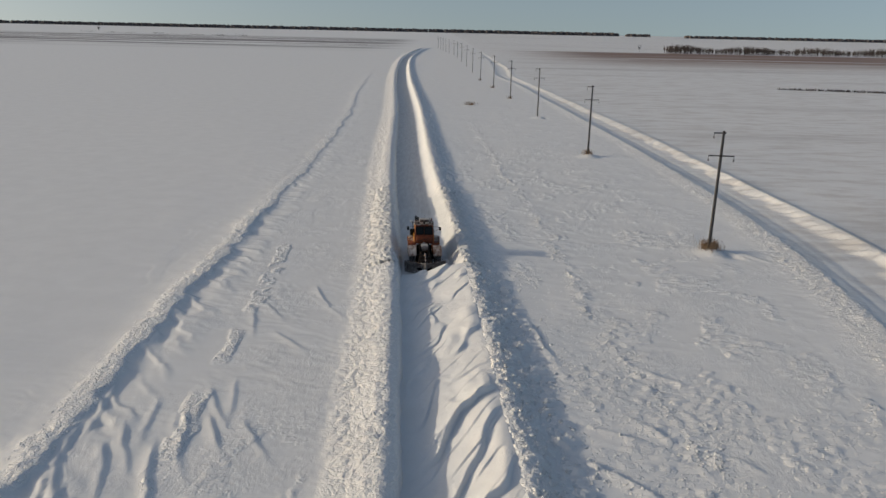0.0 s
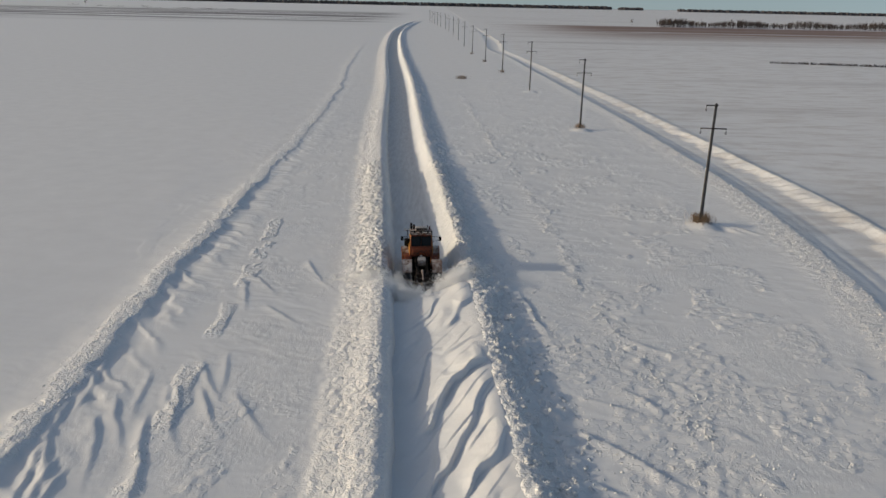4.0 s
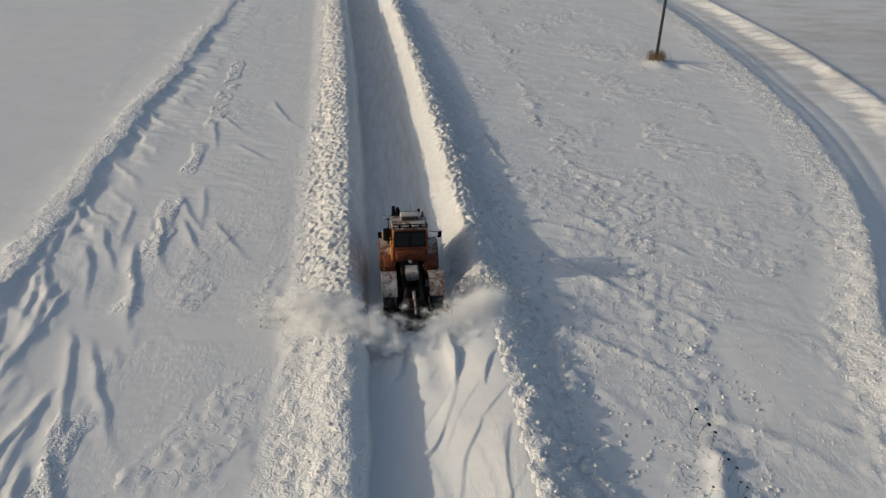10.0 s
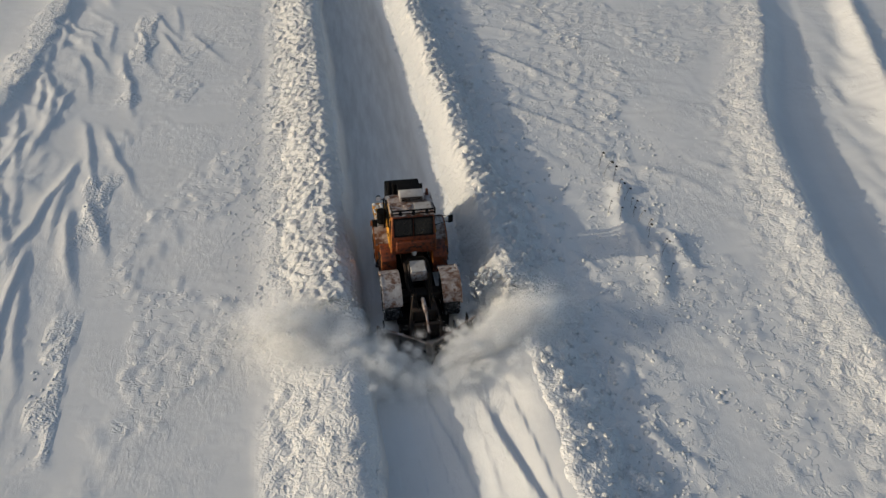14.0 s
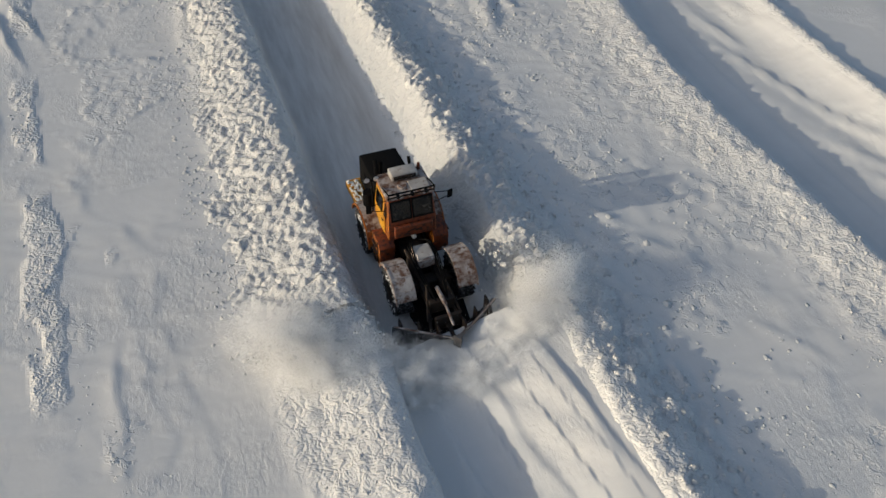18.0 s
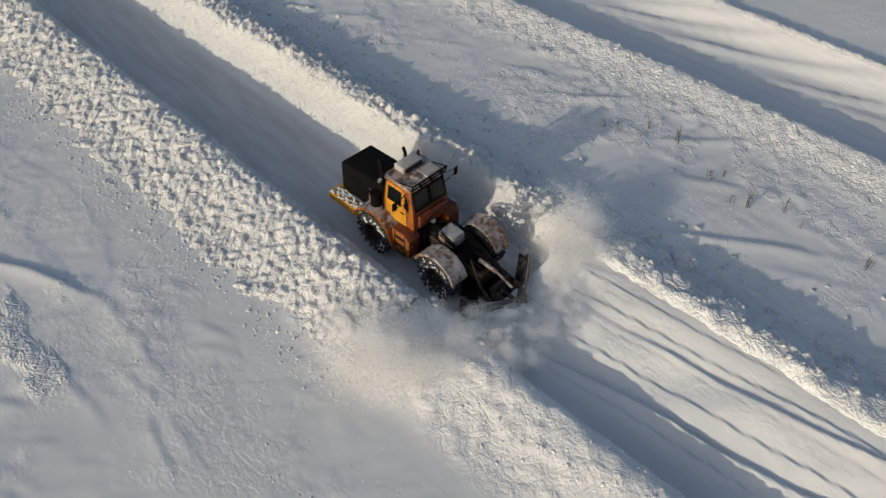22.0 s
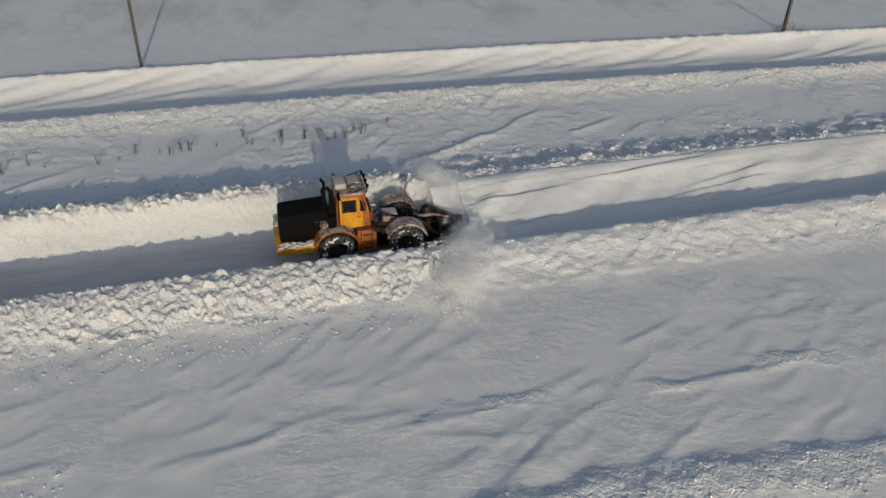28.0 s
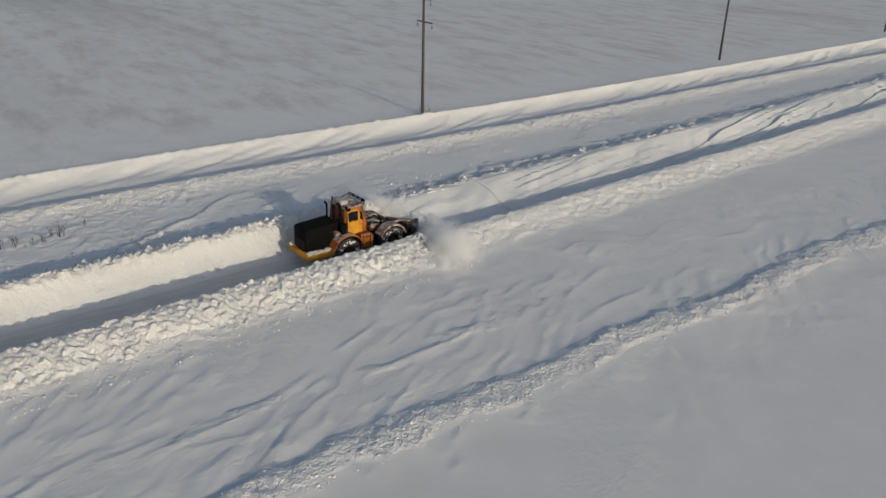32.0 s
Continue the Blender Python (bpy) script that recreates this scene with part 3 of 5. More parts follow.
def drift_height(u, y):
    """The blown-in snow that lies in the cutting before it is cleared."""
    x = u + ROAD(y)
    early = step(y, -98, -70)                       # crosswise crests here, long lines along the road further on
    hollow = layered(y / 8, y * 0 + 5, 2, 3)
    bend = u + (1.5 * (hollow - 0.5) + (1 - early) * 2.2 * (layered(y / 4 + 0.3 * u, u * 0 + 7, 3, 3) - 0.5)) * (1 - step(u, 1, 4))
    base = -0.52 + 1.28 * step(bend, -1.7, 4.3)
    fade = hump(u, -2.3, -0.9, 2.4, 3.7) * (1 - 0.6 * hump(y, -95, -89, -79, -72))
    for slant, gap, tall, warp, k in ((2.2, 5.6, 0.62, 2.2, 2), (1.6, 2.3, 0.13, 1.4, 5)):      # long faces to the sun, short steep lee sides
        phase = (y - slant * u) / gap + warp * layered(u / 3.2, y / 8, k, 3)
        order = np.floor(phase)
        rest = phase - order
        size = 0.25 + 0.75 * TABLE[k][order.astype(int) & 255, 9]
        size = size * np.clip((layered(u / 1.8 + 5 * k, y / 3.5, k + 1, 2) - 0.30) / 0.25, 0, 1)
        base += early * fade * tall * size * (1 - rest) * step(rest, 0, 0.12)
    for slope, gap, tall, k in ((0.15, 1.9, 0.30, 3), (0.11, 0.75, 0.08, 6)):
        phase = (u + slope * y) / gap + 0.7 * layered(u / 2.5, y / 9, k, 3)
        order = np.floor(phase)
        rest = phase - order
        size = (0.2 + 0.8 * TABLE[k][order.astype(int) & 255, 3]) * np.clip((layered(u / 1.6 + 3 * k, y / 8, k, 2) - 0.32) / 0.25, 0, 1)
        base += (1 - early) * fade * tall * size * rest * (1 - step(rest, 0.86, 1.0))
    base += 0.05 * (layered(x / 0.8, y / 0.8, 0, 3) - 0.5) * fade
    return base - 1.2 * step(u, 3.3, 4.7)


def sheet(name, x, y, z, mat):
    """A grid mesh from arrays of the same shape, smooth, facing up."""
    rows, cols = x.shape
    me = bpy.data.meshes.new(name)
    me.vertices.add(rows * cols)
    me.vertices.foreach_set("co", np.stack([x, y, z], -1).astype(np.float32).ravel())
    i = (np.arange(rows - 1)[:, None] * cols + np.arange(cols - 1)[None]).ravel()
    quads = np.stack([i, i + 1, i + cols + 1, i + cols], 1).astype(np.int32)
    me.loops.add(quads.size)
    me.loops.foreach_set("vertex_index", quads.ravel())
    me.polygons.add(len(quads))
    me.polygons.foreach_set("loop_start", np.arange(0, quads.size, 4, dtype=np.int32))
    me.update(calc_edges=True)
    me.polygons.foreach_set("use_smooth", np.ones(len(quads), bool))
    me.materials.append(mat)
    return me


def spaced(*runs):
    """Coordinates along runs of (start, stop, spacing); beyond the ends the spacing grows to the horizon."""
    c = [np.arange(a, b, s) for a, b, s in runs] + [np.array([runs[-1][1]], float)]
    c = np.concatenate(c)
    lo, hi, s0, s1 = c[0], c[-1], runs[0][2], runs[-1][2]
    down, up = [], []
    while lo > -4400:
        s0 *= 1.17
        lo -= s0
        down.append(lo)
    while hi < 4400:
        s1 *= 1.17
        hi += s1
        up.append(hi)
    return np.concatenate([np.array(down[::-1]), c, np.array(up)])


us = spaced((-60, -24, 0.7), (-24, -6.6, 0.13), (-6.6, 7.6, 0.14), (7.6, 20, 0.20), (20, 38, 0.30), (38, 48, 0.4), (48, 80, 0.9))
ys = spaced((-290, -205, 0.5), (-205, -160, 0.20), (-160, -40, 0.165), (-40, -20, 0.20), (-20, 40, 0.32), (40, 160, 0.8), (160, 330, 1.6))
gu, gy = np.meshgrid(us, ys)
gx = gu + ROAD(gy)
gz = relief(gx, gy)
ground_mesh = sheet("ground", gx, gy, gz, SNOW_FIELD)
for _name, _mask in (("crumb", crumbled(gx, gy)), ("marks", trodden(gx, gy)), ("packed", hump(gu, -2.5, -2.0, 1.5, 2.0) * step(-gy, -600, -500))):
    ground_mesh.attributes.new(_name, "FLOAT", "POINT").data.foreach_set("value", _mask.astype(np.float32).ravel())
ground = tagged(new("ground", ground_mesh),
                "snow-covered plain with ploughed cuttings, ridges and wind-carved drifts", "ground", "", "structure")


def part(name, bm, mat, parent, label=""):
    me = bpy.data.meshes.new(name)
    bm.to_mesh(me)
    bm.free()
    for m in (mat if isinstance(mat, (list, tuple)) else (mat,)):
        me.materials.append(m)
    ob = new(name, me)
    ob.parent = parent
    if label:
        ob["label"] = label
    return ob


# ---------------------------------------------------------------- shaping tools
def box(bm, size, at=(0, 0, 0), turn=(0, 0, 0), bevel=0.0, segments=2):
    m = pose(*at, *turn) @ Matrix.Diagonal((*size, 1))
    v = bmesh.ops.create_cube(bm, size=1, matrix=m)["verts"]
    if bevel:
        e = list({e for a in v for e in a.link_edges})
        bmesh.ops.bevel(bm, geom=e, offset=bevel, segments=segments, profile=0.5, affect="EDGES")


def rod(bm, a, b, r, r2=None, sides=10):
    a, b = Vector(a), Vector(b)
    d = b - a
    m = Matrix.Translation((a + b) / 2) @ d.to_track_quat("Z", "Y").to_matrix().to_4x4()
    bmesh.ops.create_cone(bm, cap_ends=True, segments=sides, radius1=r, radius2=r if r2 is None else r2, depth=d.length, matrix=m)


def lathe(bm, profile, axis_at, sides=28):
    """Turns a profile of (radius, x) about the x axis through axis_at."""
    c = Vector(axis_at)
    rings = [[bm.verts.new(c + Vector((x, r * math.cos(2 * math.pi * i / sides), r * math.sin(2 * math.pi * i / sides))))
              for i in range(sides)] for r, x in profile]
    for a, b in zip(rings, rings[1:]):
        for i in range(sides):
            bm.faces.new((a[i], a[(i + 1) % sides], b[(i + 1) % sides], b[i]))
    bmesh.ops.recalc_face_normals(bm, faces=bm.faces)


def prism(bm, outline, lo, hi, axis="x"):
    """Pulls an outline of (a, b) pairs along an axis: x takes (y, z), z takes (x, y), y takes (x, z)."""
    def p(a, b, c):
        return {"x": (c, a, b), "y": (a, c, b), "z": (a, b, c)}[axis]
    v0, v1 = [bm.verts.new(p(a, b, lo)) for a, b in outline], [bm.verts.new(p(a, b, hi)) for a, b in outline]
    n = len(outline)
    for i in range(n):
        bm.faces.new((v0[i], v0[(i + 1) % n], v1[(i + 1) % n], v1[i]))
    bm.faces.new(v0)
    bm.faces.new(v1)
    bmesh.ops.recalc_face_normals(bm, faces=bm.faces)


def smooth(ob, angle=40):
    ob.data.polygons.foreach_set("use_smooth", np.ones(len(ob.data.polygons), bool))
    ob.data.set_sharp_from_angle(angle=radians(angle))
    return ob


# ---------------------------------------------------------------- tractor
def arc_fender(bm, y0, z0, r, x0, x1, thick, a0, a1, n=12):
    """A curved mudguard about the axle at (y0, z0), between two angles in degrees."""
    pts = []
    for i in range(n + 1):
        a = radians(a0 + (a1 - a0) * i / n)
        pts.append((math.cos(a), math.sin(a)))
    outline = [(y0 + r * c, z0 + r * s) for c, s in pts] + [(y0 + (r - thick) * c, z0 + (r - thick) * s) for c, s in pts[::-1]]
    prism(bm, outline, x0, x1, "x")


def make_wheel(name, at, side, parent):
    """Tyre and rim about their own centre; side is -1 or 1, the outer face."""
    hub = new(name)
    hub.parent = parent
    hub.location = at
    bm = bmesh.new()
    w = 0.29
    lathe(bm, [(0.40, -w * 0.8), (0.46, -w), (0.72, -w), (0.80, -w * 0.8), (0.82, 0), (0.80, w * 0.8), (0.72, w), (0.46, w), (0.40, w * 0.8)], (0, 0, 0), 32)
    for i in range(20):
        a = 2 * math.pi * i / 20
        for s in (-1, 1):
            b = a + (0.08 if s > 0 else -0.08)
            m = Matrix.Rotation(b, 4, "X") @ Matrix.Translation((s * 0.15, 0, 0.82)) @ Matrix.Rotation(radians(28 * s), 4, "Z") @ Matrix.Diagonal((0.27, 0.075, 0.085, 1))
            bmesh.ops.create_cube(bm, size=1, matrix=m)
    smooth(part("tyre", bm, RUBBER, hub), 35)
    bm = bmesh.new()
    lathe(bm, [(0.02, side * 0.10), (0.16, side * 0.11), (0.20, side * 0.02), (0.33, side * 0.05), (0.37, side * 0.24), (0.43, side * 0.27), (0.43, side * 0.22)], (0, 0, 0), 28)
    for i in range(10):
        a = 2 * math.pi * i / 10
        rod(bm, (side * 0.03, 0.26 * math.cos(a), 0.26 * math.sin(a)), (side * 0.09, 0.26 * math.cos(a), 0.26 * math.sin(a)), 0.022, sides=6)
    smooth(part("rim", bm, STEEL, hub, "dark steel rim with snow in it"), 40)
    bm = bmesh.new()
    for i in range(46):
        a, r = random.uniform(0, 6.28), random.uniform(0.48, 0.80)
        p = Vector((side * (w + 0.004 if r < 0.72 else w * random.uniform(0.4, 0.85)), r * math.cos(a), r * math.sin(a)))
        bmesh.ops.create_icosphere(bm, subdivisions=1, radius=random.uniform(0.02, 0.05), matrix=Matrix.Translation(p) @ Matrix.Rotation(a, 4, "X") @ Matrix.Diagonal((0.5, 1.0, 1.6, 1)))
    p = part("packed_snow", bm, SNOW, hub, "lumps of snow packed in the tread")
    p["kind"] = "stuff"
    return hub


def sunlit_sides(ob):
    """Paints light and shade: sunlit amber on the sides, shaded orange on other faces."""
    for p in ob.data.polygons:
        p.material_index = 1 if abs(p.normal.x) > 0.7 else 0
    return ob


def make_tractor():
    t = tagged(new("tractor"), "yellow articulated tractor, black hood, V plough, on cleared road", "tractor")
    # trailing half: frame, engine hood, bumper
    bm = bmesh.new()
    box(bm, (0.9, 4.2, 0.42), (0, 1.95, 0.98), bevel=0.03)
    box(bm, (1.6, 0.5, 0.45), (0, 1.6, 0.85), bevel=0.08)
    part("rear_frame", bm, STEEL, t)
    bm = bmesh.new()
    prism(bm, [(1.80, 1.2), (1.80, 2.56), (1.92, 2.62), (3.9, 2.52), (4.02, 2.42), (4.04, 1.2)], -0.72, 0.72, "x")
    bmesh.ops.bevel(bm, geom=bm.edges[:], offset=0.05, segments=2, profile=0.5, affect="EDGES")
    hood = smooth(part("hood", bm, BLACK, t, "matt black engine hood"))
    bm = bmesh.new()
    for i in range(7):
        box(bm, (0.012, 0.9, 0.03), (-0.728, 2.9, 1.45 + 0.1 * i), (0, 12, 0))
    part("vent_grille", bm, BLACK, hood)
    for z in (1.55, 2.1):
        bm = bmesh.new()
        rod(bm, (-0.745, 2.25, z), (-0.745, 2.45, z), 0.014, sides=6)
        part("latch", bm, CHROME, hood)
    bm = bmesh.new()
    for i in range(8):
        box(bm, (1.1, 0.015, 0.035), (0, 4.055, 1.3 + 0.075 * i))
    part("radiator_grille", bm, STEEL, hood)
    bm = bmesh.new()
    box(bm, (2.5, 0.55, 0.32), (0, 4.0, 1.0), bevel=0.04)
    for s in (-1, 1):
        box(bm, (0.42, 1.5, 0.34), (s * 1.02, 3.15, 1.0), bevel=0.03)
    smooth(part("bumper", bm, YELLOW, t, "yellow front bumper and side beams"))
    bm = bmesh.new()
    for i in range(190):
        s = random.choice((-1, 1))
        p = (s * random.uniform(0.8, 1.22), random.uniform(2.45, 4.2), 1.19 + random.uniform(-0.01, 0.03))
        bmesh.ops.create_icosphere(bm, subdivisions=1, radius=random.uniform(0.02, 0.06), matrix=Matrix.Translation(p) @ Matrix.Diagonal((1, 1.4, 0.8, 1)))
    part("packed_snow", bm, SNOW, t, "snow crust on the side beams")["kind"] = "stuff"
    # mudguards, steps and tanks beneath the cab
    for s in (-1, 1):
        bm = bmesh.new()
        arc_fender(bm, 1.6, 0.85, 1.07, *sorted((s * 0.80, s * 1.46)), 0.05, 22, 172)
        arc_fender(bm, 1.6, 0.85, 1.09, *sorted((s * 1.43, s * 1.48)), 0.06, 18, 176)
        rear_guard = smooth(part("rear_mudguard", bm, AMBER, t, "scuffed amber rear mudguard"))
        bm = bmesh.new()
        arc_fender(bm, 1.6, 0.85, 1.105, *sorted((s * 0.84, s * 1.42)), 0.03, 48, 140)
        smooth(part("snow_crust", bm, SNOWY, rear_guard, "dirty snow frozen on the mudguard"))
        bm = bmesh.new()
        prism(bm, [(0.66, 0.62), (0.66, 1.72), (0.0, 1.72), (-0.22, 1.5), (-0.22, 0.75), (-0.1, 0.62)], *sorted((s * 0.72, s * 1.30)), "x")
        bmesh.ops.bevel(bm, geom=bm.edges[:], offset=0.04, segments=2, profile=0.5, affect="EDGES")
        tank = sunlit_sides(smooth(part("fuel_tank", bm, [ORANGE, AMBER], t, "scuffed amber tank and step box, shade painted orange in front")))
        for z in (0.8, 1.15, 1.5):
            bm = bmesh.new()
            box(bm, (0.10, 0.42, 0.03), (s * 1.34, 0.2, z))
            part("step", bm, STEEL, tank)
        for y in (0.0, 0.5):
            bm = bmesh.new()
            box(bm, (0.02, 0.05, 1.0), (s * 1.31, y, 1.2))
            part("strap", bm, STEEL, tank)
    # added black plates: stand-ins for the shade behind the blade and below
    bm = bmesh.new()
    prism(bm, [(-0.98, -2.45), (0.98, -2.45), (0.80, -3.7), (0.0, -4.5), (-0.80, -3.7)], 0.30, 0.50, "z")
    part("blade_shade_plate", bm, BLACK, t, "black plate standing in for the shade behind the blade")
    bm = bmesh.new()
    box(bm, (1.5, 4.3, 0.14), (0, -0.35, 0.48), bevel=0.03)
    part("belly_shade_plate", bm, BLACK, t)
    # cab
    cab = new("cab")
    cab.parent = t
    tagged(cab, "rounded yellow cab, shade painted into the orange front")
    bm = bmesh.new()
    prism(bm, [(1.50, 1.62), (1.52, 2.3), (1.44, 3.34), (0.22, 3.34), (0.0, 2.38), (-0.04, 1.62)], -0.90, 0.90, "x")
    for v in bm.verts:
        if v.co.z > 3:
            v.co.x *= 0.90
    bmesh.ops.bevel(bm, geom=bm.edges[:], offset=0.07, segments=3, profile=0.5, affect="EDGES")
    sunlit_sides(smooth(part("cab_shell", bm, [ORANGE, AMBER], cab)))
    for s in (-1, 1):
        bm = bmesh.new()
        prism(bm, [(1.38, 1.70), (1.40, 2.35), (1.34, 3.18), (0.50, 3.18), (0.32, 2.42), (0.30, 1.70)], *sorted((s * 0.885, s * 0.925)), "x")
        for v in bm.verts:
            if v.co.z > 2.6:
                v.co.x *= 0.915
        bmesh.ops.bevel(bm, geom=bm.edges[:], offset=0.012, segments=1, profile=0.5, affect="EDGES")
        door = part("door", bm, YELLOW, cab, "yellow cab door")
        bm = bmesh.new()
        box(bm, (0.03, 0.56, 0.48), (s * 0.885, 0.92, 2.80), (0, s * -6, 0), bevel=0.009)
        part("window_pane", bm, GLASS, door)
        bm = bmesh.new()
        for dy, dz, ly, lz in ((0, 0.27, 0.66, 0.04), (0, -0.27, 0.66, 0.04), (0.31, 0, 0.04, 0.5), (-0.31, 0, 0.04, 0.5)):
            box(bm, (0.036, ly, lz), (s * (0.887 - dz * 0.105), 0.92 + dy, 2.80 + dz), (0, s * -6, 0))
        part("window_seal", bm, BLACK, door)
        bm = bmesh.new()
        rod(bm, (s * 0.94, 0.42, 2.25), (s * 0.94, 0.58, 2.25), 0.018, sides=6)
        part("handle", bm, STEEL, door)
        bm = bmesh.new()
        prism(bm, [(0.10, 2.48), (0.26, 3.02), (0.32, 3.02), (0.34, 2.52)][::1], *sorted((s * 0.895, s * 0.912)), "x")
        for v in bm.verts:
            v.co.y += 0.10
            if v.co.z > 2.8:
                v.co.x *= 0.94
        part("quarter_window", bm, GLASS, cab)
    for x, w in ((-0.39, 0.70), (0.39, 0.70)):
        bm = bmesh.new()
        box(bm, (w, 0.03, 0.66), (x, 0.085, 2.84), (-14.5, 0, 0), bevel=0.012)
        part("window_pane", bm, GLASS, cab)
        bm = bmesh.new()
        for dx, dz, lx, lz in ((0, 0.35, w + 0.06, 0.05), (0, -0.35, w + 0.06, 0.05), (w / 2, 0, 0.045, 0.7), (-w / 2, 0, 0.045, 0.7)):
            box(bm, (lx, 0.04, lz), (x + dx, 0.08 + dz * 0.24, 2.84 + dz), (-14.5, 0, 0))
        part("window_frame", bm, BLACK, cab)
    bm = bmesh.new()
    box(bm, (1.40, 0.16, 0.50), (0, -0.10, 2.05), bevel=0.06, segments=3)
    smooth(part("back_panel", bm, ORANGE, cab, "rust-stained panel below the windows, shade painted into its orange"))
    bm = bmesh.new()
    for i in range(5):
        box(bm, (0.10 + 0.06 * (i % 2), 0.012, 0.05), (-0.20 + 0.11 * i, -0.188, 2.08 + 0.03 * ((i * 7) % 3 - 1)))
    part("worn_lettering", bm, STEEL, cab, "worn dark marks of lettering")
    bm = bmesh.new()
    rod(bm, (0, -0.06, 1.72), (0, -0.20, 1.72), 0.10, 0.08, 12)
    part("work_lamp", bm, LAMP, cab)
    # roof
    bm = bmesh.new()
    box(bm, (1.74, 1.42, 0.09), (0, 0.80, 3.38), bevel=0.04)
    part("roof", bm, SNOWY, cab, "pale roof streaked with rust")
    bm = bmesh.new()
    box(bm, (0.95, 0.50, 0.26), (0.06, 1.18, 3.56), bevel=0.05, segments=3)
    ac = smooth(part("air_conditioner", bm, PALE, cab, "white roof air conditioner box"))
    bm = bmesh.new()
    for i in range(5):
        box(bm, (0.8, 0.02, 0.02), (0.06, 0.925, 3.49 + 0.035 * i))
    part("vent_slat", bm, STEEL, ac)
    bm = bmesh.new()
    box(bm, (0.66, 0.52, 0.05), (0.42, 0.55, 3.44), bevel=0.015)
    part("roof_hatch", bm, PALE, cab, "white roof hatch")
    bm = bmesh.new()
    rod(bm, (-0.15, 0.62, 3.40), (-0.15, 0.62, 3.48), 0.20, 0.15, 16)
    part("roof_vent", bm, SNOWY, cab)
    bm = bmesh.new()
    for x in (-0.82, 0.82):
        rod(bm, (x, 0.12, 3.38), (x, 0.06, 3.66), 0.028, sides=8)
        rod(bm, (x, 0.06, 3.64), (x, 0.75, 3.44), 0.022, sides=8)
    rod(bm, (-0.82, 0.06, 3.64), (0.82, 0.06, 3.64), 0.032, sides=8)
    rod(bm, (-0.80, 0.06, 3.50), (0.80, 0.06, 3.50), 0.025, sides=8)
    part("roof_rack", bm, BLACK, cab)
    for x in (-0.5, 0.0, 0.5):
        bm = bmesh.new()
        rod(bm, (x, 0.05, 3.57), (x, -0.05, 3.56), 0.065, 0.075, 10)
        part("roof_lamp", bm, GLASS, cab)
    bm = bmesh.new()
    rod(bm, (0.70, 1.35, 3.40), (0.70, 1.35, 3.68), 0.07, 0.05, 10)
    part("beacon", bm, ORANGE, cab, "orange beacon")
    bm = bmesh.new()
    rod(bm, (0.1, 1.45, 3.36), (0.12, 1.5, 4.1), 0.01, 0.006, 5)
    part("aerial", bm, BLACK, cab)
    # mirrors
    for s, y in ((1, 0.25), (-1, 0.35)):
        bm = bmesh.new()
        rod(bm, (s * 0.84, y, 3.18), (s * 1.42, y - 0.05, 3.12), 0.016, sides=6)
        rod(bm, (s * 0.84, y, 2.72), (s * 1.42, y - 0.05, 2.92), 0.014, sides=6)
        arm = part("mirror_arm", bm, BLACK, cab)
        bm = bmesh.new()
        box(bm, (0.20, 0.05, 0.34), (s * 1.46, y - 0.05, 3.0), (0, 0, s * 12), bevel=0.02)
        part("mirror", bm, BLACK, arm)
        bm = bmesh.new()
        box(bm, (0.16, 0.006, 0.29), (s * 1.465, y - 0.022, 3.0), (0, 0, s * 12))
        part("mirror_face", bm, CHROME, arm)
    # exhaust, air cleaner and lamp mast beside the hood
    bm = bmesh.new()
    rod(bm, (-0.72, 1.68, 1.5), (-0.72, 1.68, 2.75), 0.16, sides=16)
    rod(bm, (-0.72, 1.68, 2.75), (-0.72, 1.68, 2.85), 0.16, 0.07, 16)
    rod(bm, (-0.72, 1.68, 2.85), (-0.72, 1.71, 3.62), 0.09, sides=12)
    rod(bm, (-0.72, 1.71, 3.60), (-0.72, 1.86, 3.78), 0.09, 0.085, 12)
    smooth(part("exhaust_stack", bm, BLACK, t, "sooty black exhaust stack"))
    bm = bmesh.new()
    rod(bm, (-0.50, 2.0, 2.5), (-0.50, 2.0, 3.45), 0.085, sides=12)
    rod(bm, (-0.50, 2.0, 3.45), (-0.50, 2.0, 3.62), 0.11, 0.09, 12)
    smooth(part("air_intake", bm, BLACK, t))
    bm = bmesh.new()
    rod(bm, (0.55, 1.85, 2.4), (0.55, 1.85, 3.35), 0.06, sides=12)
    rod(bm, (0.55, 1.85, 3.35), (0.56, 1.98, 3.55), 0.06, sides=12)
    smooth(part("exhaust_pipe", bm, BLACK, t))
    bm = bmesh.new()
    rod(bm, (-1.06, 1.72, 2.0), (-1.06, 1.72, 2.55), 0.20, 0.20, 16)
    part("air_cleaner", bm, BLACK, t)
    bm = bmesh.new()
    rod(bm, (-0.86, 2.1, 1.9), (-0.86, 2.12, 2.1), 0.16, 0.15, 16)
    box(bm, (0.3, 0.35, 0.36), (-0.80, 1.98, 1.85), bevel=0.05)
    part("engine_block", bm, SNOWY, t, "snow-dusted rusty engine casing")
    bm = bmesh.new()
    rod(bm, (-1.0, 1.4, 1.7), (-1.0, 1.4, 3.35), 0.03, sides=8)
    rod(bm, (-1.18, 1.4, 3.3), (-0.86, 1.4, 3.3), 0.022, sides=8)
    mast = part("lamp_mast", bm, BLACK, t)
    for x in (-1.2, -0.86):
        bm = bmesh.new()
        rod(bm, (x, 1.46, 3.42), (x, 1.32, 3.42), 0.07, 0.11, 14)
        part("lamp_housing", bm, BLACK, mast)
        bm = bmesh.new()
        rod(bm, (x, 1.322, 3.42), (x, 1.312, 3.42), 0.10, sides=14)
        part("lamp_glass", bm, LAMP, mast)
